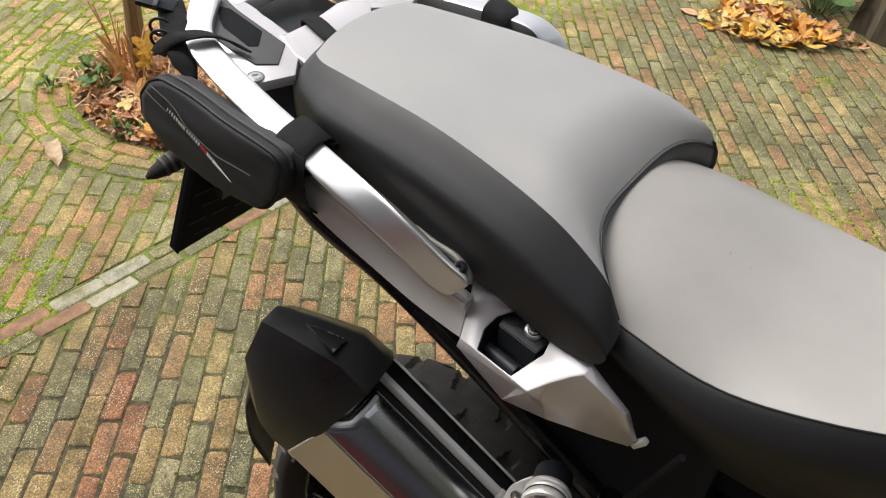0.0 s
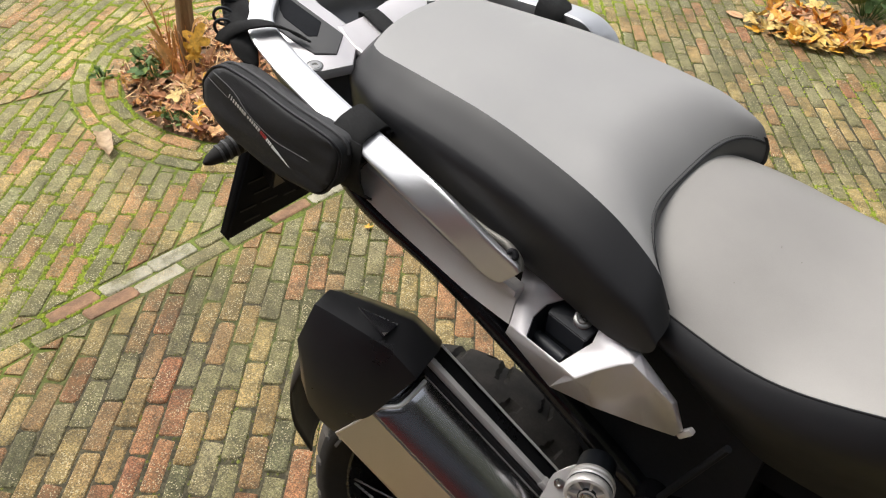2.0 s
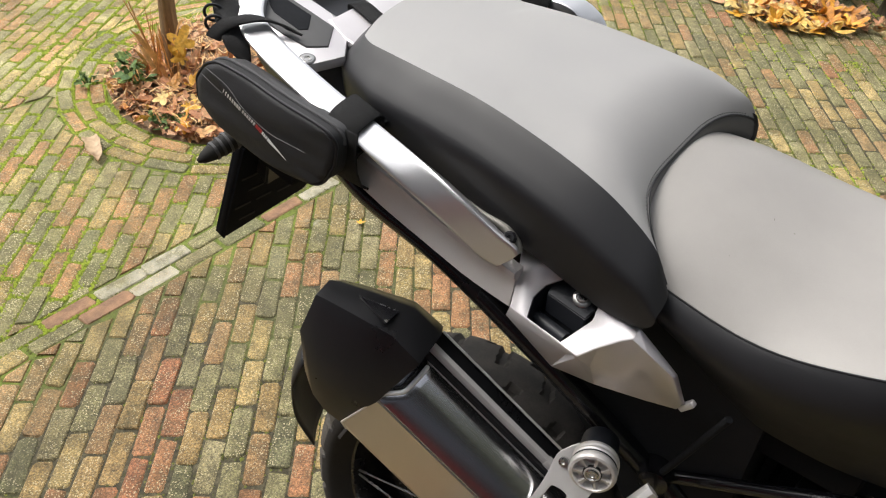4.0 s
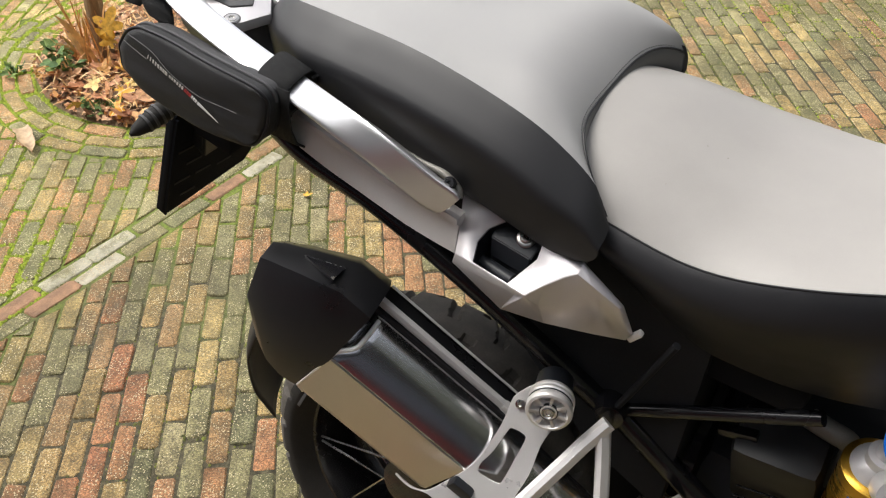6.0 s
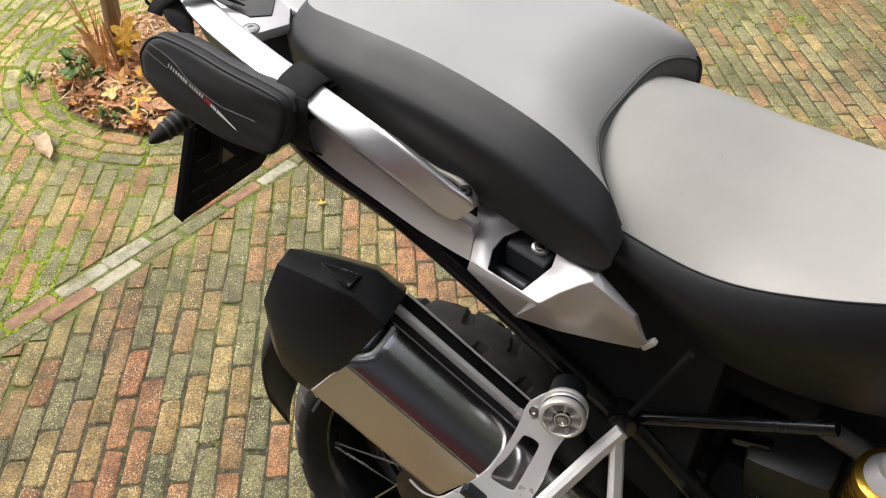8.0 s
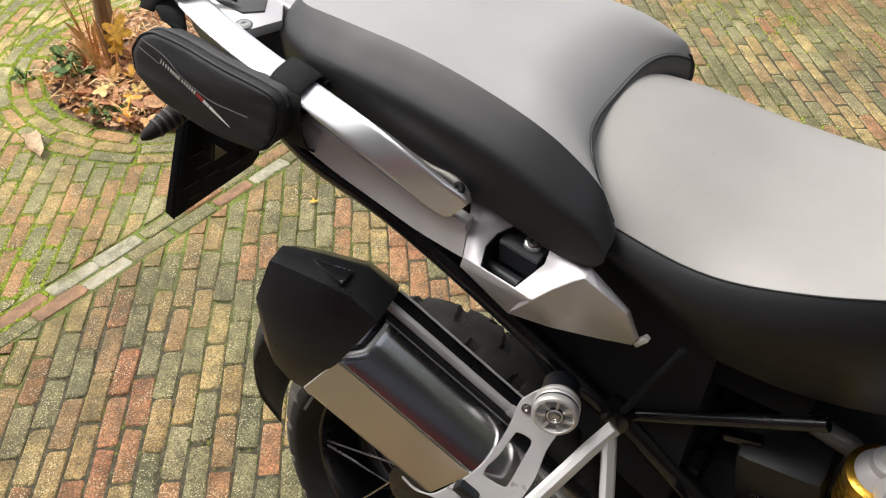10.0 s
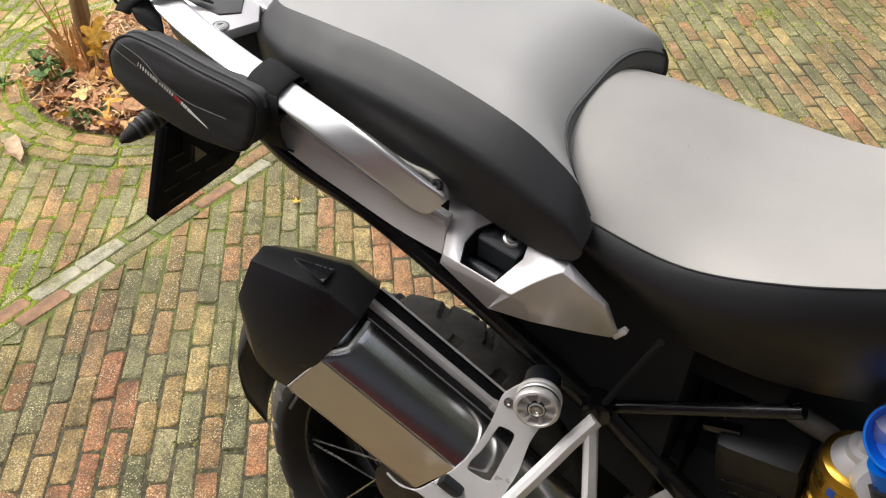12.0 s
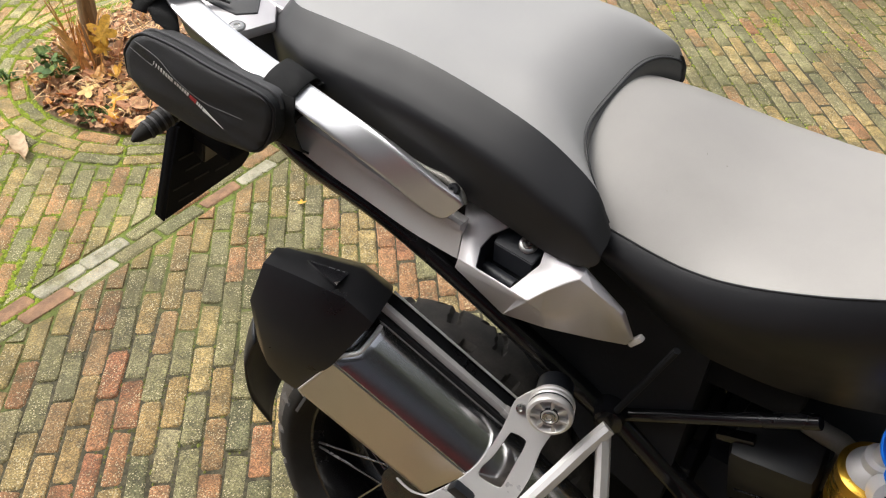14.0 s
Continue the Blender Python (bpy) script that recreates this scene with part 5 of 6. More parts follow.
def plant_material(name, stops, rough=0.6, spots=60):
    """Leaves whose colour differs from one to the next."""
    m, n, l, b = material(name)
    geo = n.new("ShaderNodeNewGeometry")
    c = ramp(n, l, geo.outputs["Random Per Island"], stops)
    f = noise_node(n, l, spots, 4, 0.6, geo.outputs["Position"])
    g = ramp(n, l, f.outputs[0], [(0.3, (0.55, 0.5, 0.45)), (0.6, (1, 1, 1))])
    l.new(mixed(n, l, 1.0, c.outputs[0], g.outputs[0], 'MULTIPLY'), b.inputs["Base Color"])
    b.inputs["Roughness"].default_value = rough
    bumped(n, l, b, f.outputs[0], 0.4, 0.002)
    return m


EARTH = earth_material()
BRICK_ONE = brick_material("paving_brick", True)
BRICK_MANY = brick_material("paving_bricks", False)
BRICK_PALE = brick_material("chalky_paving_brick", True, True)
BRICK_ORANGE = surface("orange_brick", (0.33, 0.19, 0.11), 0.85, vary=0.45, coarse=24, fine=210, bump=0.7, depth=0.003)
MOSS = plant_material("moss", [(0.0, (0.17, 0.225, 0.02)), (0.5, (0.29, 0.38, 0.03)), (1.0, (0.41, 0.50, 0.06))], 0.95, 300)
MOSS_DULL = plant_material("dull_moss", [(0.0, (0.08, 0.085, 0.025)), (0.6, (0.14, 0.16, 0.032)), (1.0, (0.25, 0.29, 0.05))], 0.95, 300)
LITTER = plant_material("brown_leaves", [(0.0, (0.38, 0.18, 0.09)), (0.3, (0.60, 0.31, 0.15)), (0.6, (0.76, 0.43, 0.23)), (0.85, (0.82, 0.58, 0.34)), (1.0, (0.80, 0.40, 0.12))])
GOLDEN = plant_material("golden_leaves", [(0.0, (0.55, 0.22, 0.05)), (0.25, (0.80, 0.37, 0.04)), (0.6, (0.86, 0.48, 0.05)), (1.0, (0.85, 0.62, 0.20))])
RUSSET = plant_material("russet_leaves", [(0.0, (0.46, 0.20, 0.09)), (0.5, (0.72, 0.36, 0.18)), (0.8, (0.84, 0.50, 0.28)), (1.0, (0.88, 0.50, 0.15))])
TAN = plant_material("tan_leaf", [(0.0, (0.52, 0.37, 0.22)), (1.0, (0.56, 0.40, 0.24))], 0.6, 40)
YELLOW = plant_material("yellow_leaf", [(0.0, (0.75, 0.55, 0.18)), (1.0, (0.78, 0.58, 0.22))], 0.6, 50)
STRAW = plant_material("dry_stems", [(0.0, (0.60, 0.30, 0.11)), (0.5, (0.84, 0.48, 0.18)), (1.0, (0.88, 0.66, 0.34))], 0.7, 40)
GREEN = plant_material("green_leaves", [(0.0, (0.08, 0.15, 0.05)), (0.6, (0.15, 0.25, 0.07)), (1.0, (0.30, 0.42, 0.11))], 0.8, 80)
SOIL = surface("dark_soil", (0.24, 0.155, 0.09), 0.95, vary=0.5, coarse=12, fine=120, bump=0.9, depth=0.008)
BARK = surface("weathered_wood", (0.13, 0.11, 0.075), 0.9, vary=0.45, coarse=6, fine=70, bump=0.8, depth=0.006, stretch=(14, 14, 1.2))
DRY_WOOD = surface("dry_shrub_stem", (0.30, 0.20, 0.11), 0.85, vary=0.35, coarse=10, fine=90, bump=0.6, depth=0.003, stretch=(8, 8, 1))
SCREEN_WALL = surface("dark_screen_wall", (0.03, 0.029, 0.031), 0.85, vary=0.35, coarse=8, fine=60, bump=0.5, depth=0.004)


def mesh_object(name, verts, faces, mat, parent=None, smooth=False):
    me = bpy.data.meshes.new(name)
    me.from_pydata(verts, [], faces)
    me.materials.append(mat)
    if smooth:
        me.polygons.foreach_set("use_smooth", [True] * len(me.polygons))
    me.update()
    ob = new(name, me)
    if parent:
        ob.parent = parent
    return ob


ground = tagged(mesh_object("ground", [(-60, -60, -0.0045), (60, -60, -0.0045), (60, 60, -0.0045), (-60, 60, -0.0045)], [(0, 1, 2, 3)], EARTH), "old brick paving with sandy joints and green moss", "paving", kind="structure")

# unseen dark wall added to darken reflections and light from behind the viewer
wall = box((-0.5, -3.35, 2.3), (18.0, 0.3, 4.6), 0)
tagged(part("wall_south", wall, SCREEN_WALL, None, smooth=False), "unseen dark wall added behind the viewer to shape reflections", "wall", kind="structure")

# unseen red board added so that the silencer shows a red streak
red_reflector = box((-0.5, -3.18, 0.72), (18.0, 0.04, 0.5), 0.004)
tagged(part("trim", red_reflector, surface("red_paint", (0.30, 0.025, 0.022), 0.6, vary=0.2, coarse=4, fine=80), None, smooth=False), "unseen red board added for a red reflection on the silencer", "trim", kind="structure")

# unseen dark screen added to dim reflections and surfaces that face forward
east_screen = box((3.9, 0.8, 2.1), (0.4, 8.0, 4.2), 0)
tagged(part("wall_east", east_screen, surface("unseen_dark_screen", (0.045, 0.05, 0.03), 0.9, vary=0.5, coarse=3, fine=30, bump=0.8, depth=0.02), None, smooth=False), "unseen dark green screen added to darken reflections from ahead", "wall", kind="structure")
# unseen grey-blue board added to give polished steel a bluish band
blue_reflector = box((-0.5, -3.185, 1.75), (18.0, 0.03, 0.75), 0.004)
tagged(part("trim", blue_reflector, surface("grey_blue_paint", (0.17, 0.19, 0.24), 0.5, vary=0.15, coarse=3, fine=80), None, smooth=False), "unseen grey-blue board added for a bluish reflection on the silencer", "trim", kind="structure")

BED, RING_IN, RING_OUT = Vector((-1.83, 0.98)), 0.495, 0.66
rng = random.Random(7)


def band_w(x, y):
    """How far a place lies to the right of the edging band's outer edge."""
    return x - (-1.108 + 0.065 * y)


def zone_of(x, y):
    r = (Vector((x, y)) - BED).length
    if r < RING_IN:
        return "bed"
    if r < RING_OUT:
        return "ring"
    w = band_w(x, y)
    if w > 0 or y > 1.25:
        return "near"
    if w > -0.108:
        return "band"
    return "far" if x > -2.05 + 0.25 * (y - 1.0) else "back"


LB, WB = 0.150, 0.0525


def lay(heading, name, out):
    """Courses of bricks in running bond, whose long sides run along the heading."""
    u = Vector((-math.sin(radians(heading)), math.cos(radians(heading))))
    v = Vector((u.y, -u.x))
    for i in range(-110, 110):
        shift = (0.5 if i % 2 else 0.0) + rng.uniform(-0.12, 0.12)
        for j in range(-45, 45):
            c = Vector((-1.0, 1.5)) + v * (i * WB) + u * ((j + shift) * LB)
            if not (-3.7 < c.x < 1.5 and -1.1 < c.y < 4.3):
                continue
            ang = math.atan2(u.y, u.x)
            runs = []
            for b in (-0.024, 0.024):
                inside = [zone_of(*(c + u * (a * 0.005 - 0.075) + v * b)) == name for a in range(31)]
                runs.append((inside.index(True), 30 - inside[::-1].index(True)) if any(inside) else None)
            if runs[0] == runs[1] == (0, 30):
                out.append((c, ang, 1.0))
            elif any(runs) and sum(e - s for s, e in filter(None, runs)) > 5:
                if not all(runs):
                    s, e = runs[0] or runs[1]
                    point = (0, 0) if s == 0 else (30, 30) if e == 30 else ((s + e) // 2,) * 2
                    runs = [r or point for r in runs]
                cut_bricks.append((c, ang, [(s * 0.005 - 0.075 + (0.005 if s else 0), e * 0.005 - 0.075 - (0.005 if e < 30 else 0)) for s, e in runs]))


cut_bricks = []
spots = []
lay(38.5, "near", spots)
lay(36.5, "far", spots)
lay(29.5, "back", spots)
for k, w in ((0, -0.028), (1, -0.081)):
    for j in range(0, 30):
        y = -1.0 + (j + 0.5 * k) * LB + rng.uniform(-0.006, 0.006)
        if y > 1.2:
            break
        x = -1.108 + 0.065 * y + w
        if (Vector((x, y)) - BED).length > RING_OUT + 0.03:
            spots.append((Vector((x, y)), math.atan2(1, 0.065), 1.0))
for k, r in ((0, 0.523), (1, 0.577), (2, 0.632)):
    count = int(2 * math.pi * r / LB)
    for j in range(count):
        a = 2 * math.pi * (j + 0.5 * (k % 2) + 0.2 * k) / count
        spots.append((BED + Vector((math.cos(a), math.sin(a))) * r, a + math.pi / 2, 0.97))


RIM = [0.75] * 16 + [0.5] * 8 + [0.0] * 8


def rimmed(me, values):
    """Stores how near each corner lies to its brick's edge, for the soil, moss and painted shade there."""
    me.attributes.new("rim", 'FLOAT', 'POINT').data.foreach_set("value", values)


def brick_shape(seed):
    """A worn brick: rounded corners, uneven outline, bevelled top."""
    g = random.Random(seed)
    hl, hw, c = 0.0730, 0.0246, 0.007
    base = [(-hl, -hw + c), (-hl + c, -hw), (hl - c, -hw), (hl, -hw + c), (hl, hw - c), (hl - c, hw), (-hl + c, hw), (-hl, hw - c)]
    base = [(x + g.uniform(-0.004, 0.003), y + g.uniform(-0.0028, 0.002)) for x, y in base]
    verts = [(x, y, -0.03) for x, y in base] + [(x, y, -0.004 + g.uniform(-0.0015, 0.0005)) for x, y in base]
    verts += [(x * 0.955, y * 0.87, g.uniform(-0.0018, 0.0002)) for x, y in base]
    verts += [(x * 0.87, y * 0.62, g.uniform(-0.0008, 0.0008)) for x, y in base]
    faces = [(i + 8 * k, (i + 1) % 8 + 8 * k, (i + 1) % 8 + 8 * k + 8, i + 8 * k + 8) for k in (0, 1, 2) for i in range(8)] + [tuple(range(24, 32))]
    return verts, faces


shapes = [brick_shape(s) for s in range(9)]
heart = Vector((-0.95, 0.25))
spots.sort(key=lambda s: (s[0] - heart).length)
mv, mf, rims = [], [], []
meshes = []
for v, f in shapes:
    me = bpy.data.meshes.new("brick")
    me.from_pydata(v, [], f)
    me.materials.append(BRICK_ONE)
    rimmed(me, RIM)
    meshes.append(me)
special = {}
for x, y, mat in [(-1.156, -0.026, 'PALE'), (-1.119, 0.123, 'PALE'), (-1.074, 0.687, 'PALE'), (-1.123, 0.032, 'PALE'), (-1.115, 0.526, 'RED'), (-1.121, -0.117, 'RED'), (-1.144, -0.17, 'RED')]:
    special[min(range(len(spots)), key=lambda i: (spots[i][0] - Vector((x, y))).length)] = mat


def special_mesh(s, kind):
    me = bpy.data.meshes.new("brick")
    me.from_pydata(shapes[s][0], [], shapes[s][1])
    me.materials.append(BRICK_PALE if kind == 'PALE' else BRICK_ORANGE)
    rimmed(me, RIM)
    return me


for i, (c, ang, k) in enumerate(spots):
    tilt = (rng.uniform(-0.9, 0.9), rng.uniform(-0.6, 0.6))
    m = pose(c.x, c.y, rng.uniform(-0.0025, 0.0015), tilt[0] * 1.6, tilt[1], math.degrees(ang) + rng.uniform(-1.8, 1.8)) @ Matrix.Diagonal((k * rng.uniform(0.975, 1.01), rng.uniform(0.965, 1.03) * (0.95 if c.y > 1.2 else 1.0), 1, 1))
    s = rng.randrange(9)
    if i in special:
        o = new("brick", special_mesh(s, special[i]))
        o.parent = ground
        o.matrix_basis = m
    elif i < 296:
        o = new("brick", meshes[s])
        o.parent = ground
        o.matrix_basis = m
    else:
        base = len(mv)
        mv += [tuple(m @ Vector(p)) for p in shapes[s][0]]
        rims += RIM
        mf += [tuple(base + q for q in f) for f in shapes[s][1]]
for c, ang, (lo, hi) in cut_bricks:
    # bricks cut to the edging's line
    quad = [(lo[0], -0.0236), (lo[1], -0.0236), (hi[1], 0.0236), (hi[0], 0.0236)]
    cx, cy = sum(p[0] for p in quad) / 4, 0.0
    u, w = Vector((math.cos(ang), math.sin(ang))), Vector((math.sin(ang), -math.cos(ang)))
    base, top_z = len(mv), rng.uniform(-0.004, 0.0005)
    for shrink, z in ((1.0, -0.03), (1.0, -0.005), (0.88, 0.0)):
        for x, y in quad:
            q = c + u * (cx + (x - cx) * (1 - (1 - shrink) * 0.6)) + w * (y * shrink)
            mv.append((q.x, q.y, top_z + z + rng.uniform(-0.001, 0.001)))
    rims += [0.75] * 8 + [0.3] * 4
    mf += [(base + i + 4 * k, base + (i + 1) % 4 + 4 * k, base + (i + 1) % 4 + 4 * k + 4, base + i + 4 * k + 4) for k in (0, 1) for i in range(4)] + [(base + 8, base + 9, base + 10, base + 11)]
paving = mesh_object("paving_bricks", mv, mf, BRICK_MANY, ground)
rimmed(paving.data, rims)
tagged(paving, "old weathered paving bricks in yellow, red and grey-green", kind="stuff")

# moss in the joints
cushions = {True: ([], []), False: ([], [])}
iv = [Vector(q) for q in ((1, 0, 0), (0, 1, 0), (-1, 0, 0), (0, -1, 0), (0, 0, 1))]
fi = [(0, 1, 4), (1, 2, 4), (2, 3, 4), (3, 0, 4)]
for c, ang, k in spots:
    far = c.x < -1.2 or (c.y > 1.35 and noise.noise(Vector((c.x * 2.2, c.y * 2.2, 5.0))) > 0.22)
    dens = noise.noise(Vector((c.x * 1.5, c.y * 1.5, 3.0))) * (1.2 if c.x < -1.2 else 1.3) + (0.55 if c.x < -1.2 else 0.16 if c.y < 1.2 else 0.6)
    spread = 0.0016 + 0.0042 * max(0.0, noise.noise(Vector((c.x * 4, c.y * 4, 8.0))) + 0.15) * (2.0 if far else 0.8)
    u = Vector((math.cos(ang), math.sin(ang)))
    v = Vector((-u.y, u.x))
    for _ in range(230 if c.x < -1.2 else 80):
        if rng.random() > dens * 0.9:
            continue
        if rng.random() < 0.3:
            p = c + u * (0.075 * rng.choice((-1, 1)) + rng.gauss(0, spread)) + v * rng.uniform(-0.026, 0.026)
        else:
            p = c + u * rng.uniform(-0.075, 0.075) + v * (0.0262 * rng.choice((-1, 1)) + rng.gauss(0, spread))
        r = rng.uniform(0.0022, 0.005) * (1.4 if far and dens > 0.6 else 1.25 if dens > 0.6 else 1)
        ln = rng.uniform(0.9, 1.7)
        mv, mf = cushions[far]
        base = len(mv)
        for q in iv:
            j = rng.uniform(0.75, 1.2)
            w = u * q.x * r * ln * j + v * q.y * r * j
            mv.append((p.x + w.x, p.y + w.y, (-0.0035 if far else -0.005) + q.z * r * 1.15 * j))
        mf += [tuple(base + t for t in f) for f in fi]
for _ in range(230):
    # one lush cushion on the far paving
    p, r = Vector((-0.05 + rng.gauss(0, 0.022), 2.68 + rng.gauss(0, 0.032))), rng.uniform(0.003, 0.006)
    mv, mf = cushions[rng.random() < 0.5]
    base = len(mv)
    mv += [(p.x + q.x * r, p.y + q.y * r, -0.001 + q.z * r * 0.9) for q in iv]
    mf += [tuple(base + t for t in f) for f in fi]
for far, (mv, mf) in cushions.items():
    tagged(mesh_object("moss", mv, mf, MOSS if far else MOSS_DULL, None, True), "bright green moss growing in the brick joints" if far else "dull olive moss in the worn brick joints", "moss", kind="stuff")

# ---- planting bed with dry grass and leaves ----
bm = bmesh.new()
bmesh.ops.create_circle(bm, cap_ends=True, cap_tris=True, segments=48, radius=0.50)
bmesh.ops.subdivide_edges(bm, edges=bm.edges[:], cuts=4, use_grid_fill=True)
for v in bm.verts:
    r = v.co.length / 0.50
    v.co.z = 0.035 * (1 - r * r) + 0.012 * noise.noise(Vector((v.co.x * 9, v.co.y * 9, 0))) * (1 - r ** 4) - 0.006
bmesh.ops.translate(bm, vec=(BED.x, BED.y, 0), verts=bm.verts[:])
tagged(part("planting_bed", bm, SOIL, None), "round bed of dark soil edged with bricks", "soil", kind="structure")


def leaf_shape(g, size, lobes=5):
    """A dry lobed leaf: outline points round a centre, curled."""
    pts = [Vector((0, 0, 0))]
    n = max(18, lobes * 6)
    curl, fold = g.uniform(-0.5, 0.9), g.uniform(-0.4, 0.6)
    for k in range(n):
        a = 2 * math.pi * k / n
        lob = abs(math.cos(a * lobes / 2))
        r = size * (0.42 + 0.58 * lob ** 1.6) * (0.78 + 0.34 * math.cos(a) + g.uniform(-0.07, 0.07))
        x, y = r * math.cos(a), r * math.sin(a) * 0.9
        z = curl * (x * x + y * y) / size * 0.8 + fold * abs(y) * 0.6 + g.uniform(-0.03, 0.03) * size
        pts.append(Vector((x, y, z)))
    faces = [(0, 1 + k, 1 + (k + 1) % n) for k in range(n)]
    # the stalk
    bend = g.uniform(-0.3, 0.3)
    pts += [Vector((0, 0.02 * size, 0.01 * size)), Vector((0, -0.02 * size, 0.01 * size)), Vector((-0.9 * size, (bend - 0.015) * size, 0.1 * size)), Vector((-0.9 * size, (bend + 0.015) * size, 0.1 * size))]
    faces.append((n + 1, n + 2, n + 3, n + 4))
    return pts, faces


def scatter(name, places, mat, sizes, seed, label, category, lobes=5, steep=0.5):
    g = random.Random(seed)
    verts, faces = [], []
    for p in places:
        pts, fs = leaf_shape(g, g.uniform(*sizes), lobes)
        m = Matrix.Translation(p) @ Euler((g.uniform(-steep, steep), g.uniform(-steep, steep), g.uniform(0, 6.28))).to_matrix().to_4x4()
        base = len(verts)
        verts += [tuple(m @ q) for q in pts]
        faces += [tuple(base + t for t in f) for f in fs]
    return tagged(mesh_object(name, verts, faces, mat), label, category, kind="stuff")


g = random.Random(3)


def cloud(cx, cy, sx, sy, count, z0, z1):
    out = []
    for _ in range(count):
        a, r = g.uniform(0, 6.28), math.sqrt(g.random())
        out.append(Vector((cx + sx * r * math.cos(a), cy + sy * r * math.sin(a), z0 + (z1 - z0) * g.random() * (1 - r * 0.8))))
    return out


scatter("leaf_litter", cloud(-1.825, 0.975, 0.495, 0.48, 2700, 0.008, 0.045), LITTER, (0.008, 0.024), 11, "brown and orange fallen leaves covering the bed", "leaves", 3, 0.7)
scatter("leaf_litter", cloud(-1.77, 0.83, 0.36, 0.31, 130, 0.03, 0.06), RUSSET, (0.024, 0.046), 17, "larger russet leaves lying crumpled on the bed", "leaves", 3, 0.8)
scatter("leaf_litter", cloud(-1.82, 0.66, 0.26, 0.20, 9, 0.05, 0.09), GOLDEN, (0.03, 0.045), 12, "yellow and orange leaves on top of the litter", "leaves", 5, 0.9)
scatter("leaf_pile", cloud(-0.42, 3.04, 0.25, 0.19, 110, 0.005, 0.03), LITTER, (0.03, 0.06), 13, "brown fallen leaves heaped on the paving", "leaves", 5, 0.35)
scatter("leaf_pile", cloud(-0.42, 3.0, 0.27, 0.22, 46, 0.02, 0.055), GOLDEN, (0.04, 0.075), 14, "yellow and orange maple leaves heaped on the paving", "leaves", 5, 0.5)
scatter("leaf_pile", cloud(-0.46, 2.93, 0.24, 0.18, 26, 0.02, 0.06), YELLOW, (0.035, 0.06), 16, "pale yellow maple leaves on the heap", "leaves", 5, 0.3)
scatter("leaf_pile", cloud(-0.16, 3.10, 0.14, 0.12, 26, 0.005, 0.03), LITTER, (0.03, 0.055), 15, "brown leaves beside the wooden post", "leaves", 5, 0.5)


def single_leaf(x, y, size, mat, seed, label, stretch=1.0, turn=0.0):
    gg = random.Random(seed)
    pts, fs = leaf_shape(gg, size, 5 if mat in (GOLDEN, YELLOW, RUSSET) else 1)
    ob = mesh_object("fallen_leaf", [tuple(Vector((p.x * stretch, p.y, p.z * 0.5 + 0.006))) for p in pts], fs, mat)
    ob.location, ob.rotation_euler = (x, y, 0), (0, 0, radians(turn))
    return tagged(ob, label, "leaf")


# a long dry leaf, torn straight at its foot and pointed at its tip
tv, tf = [], []
foot, tip, width = Vector((-1.858, 0.338, 0.008)), Vector((-1.712, 0.274, 0.006)), 0.025
across = Vector((tip.y - foot.y, foot.x - tip.x, 0)).normalized()
for k, w in enumerate((0.95, 1.05, 1.0, 0.98, 0.92, 0.6, 0.06)):
    q = foot.lerp(tip, k / 6) + Vector((0, 0, 0.010 * math.sin(math.pi * k / 6)))
    tv += [tuple(q + across * (width * w * e + 0.003 * math.sin(2.3 * k)) + Vector((0, 0, 0.010 * e * e))) for e in (-1.0, -0.5, 0.0, 0.5, 1.0)]
for k in range(6):
    tf += [(5 * k + e, 5 * k + e + 1, 5 * k + e + 6, 5 * k + e + 5) for e in range(4)]
tagged(mesh_object("fallen_leaf", tv, tf, TAN, None, True), "large pale tan dry leaf lying on mossy bricks", "leaf")
for spot, size, mat, seed, label in (((-1.85, 0.745, 0.195), 0.066, GOLDEN, 51, "large golden maple leaf leaning on the dry stems"), ((-1.84, 0.735, 0.150), 0.048, GOLDEN, 52, "golden leaf leaning on the dry stems"),
                                     ((-1.823, 0.620, 0.050), 0.05, YELLOW, 53, "pale yellow crumpled leaf on the litter"), ((-1.725, 0.651, 0.040), 0.045, GOLDEN, 54, "orange crumpled leaf on the litter"), ((-1.645, 0.655, 0.040), 0.045, LITTER, 55, "rust brown leaf on the litter"), ((-1.727, 0.685, 0.040), 0.042, YELLOW, 56, "pale yellow crumpled leaf on the litter")):
    ob = single_leaf(spot[0], spot[1], size, mat, seed, label, 1.1, seed * 47)
    ob.location.z, ob.rotation_euler = spot[2], (radians(18), radians(8), radians(seed * 47))
    if seed < 53:
        ob.rotation_euler = (Vector((0.62, -0.42, 0.66)).to_track_quat('Z', 'X') @ Euler((0, 0, seed * 1.1)).to_quaternion()).to_euler()
single_leaf(-0.872, 0.653 * 0.99 - 0.045, 0.016, GOLDEN, 23, "tiny yellow leaf lying on the paving", 1.2, 40)
single_leaf(0.399, 2.889, 0.038, RUSSET, 27, "small orange-brown lobed leaf lying on the paving", 1.1, 60)
single_leaf(-0.30, 2.86, 0.05, GOLDEN, 24, "yellow pointed leaf at the edge of the heap", 1.3, -10)
single_leaf(-0.72, 2.86, 0.045, LITTER, 25, "curled brown leaf with a long stalk", 1.4, 170)
single_leaf(-0.60, 2.80, 0.05, GOLDEN, 26, "pale yellow leaf with a long stalk on the paving", 1.3, 210)


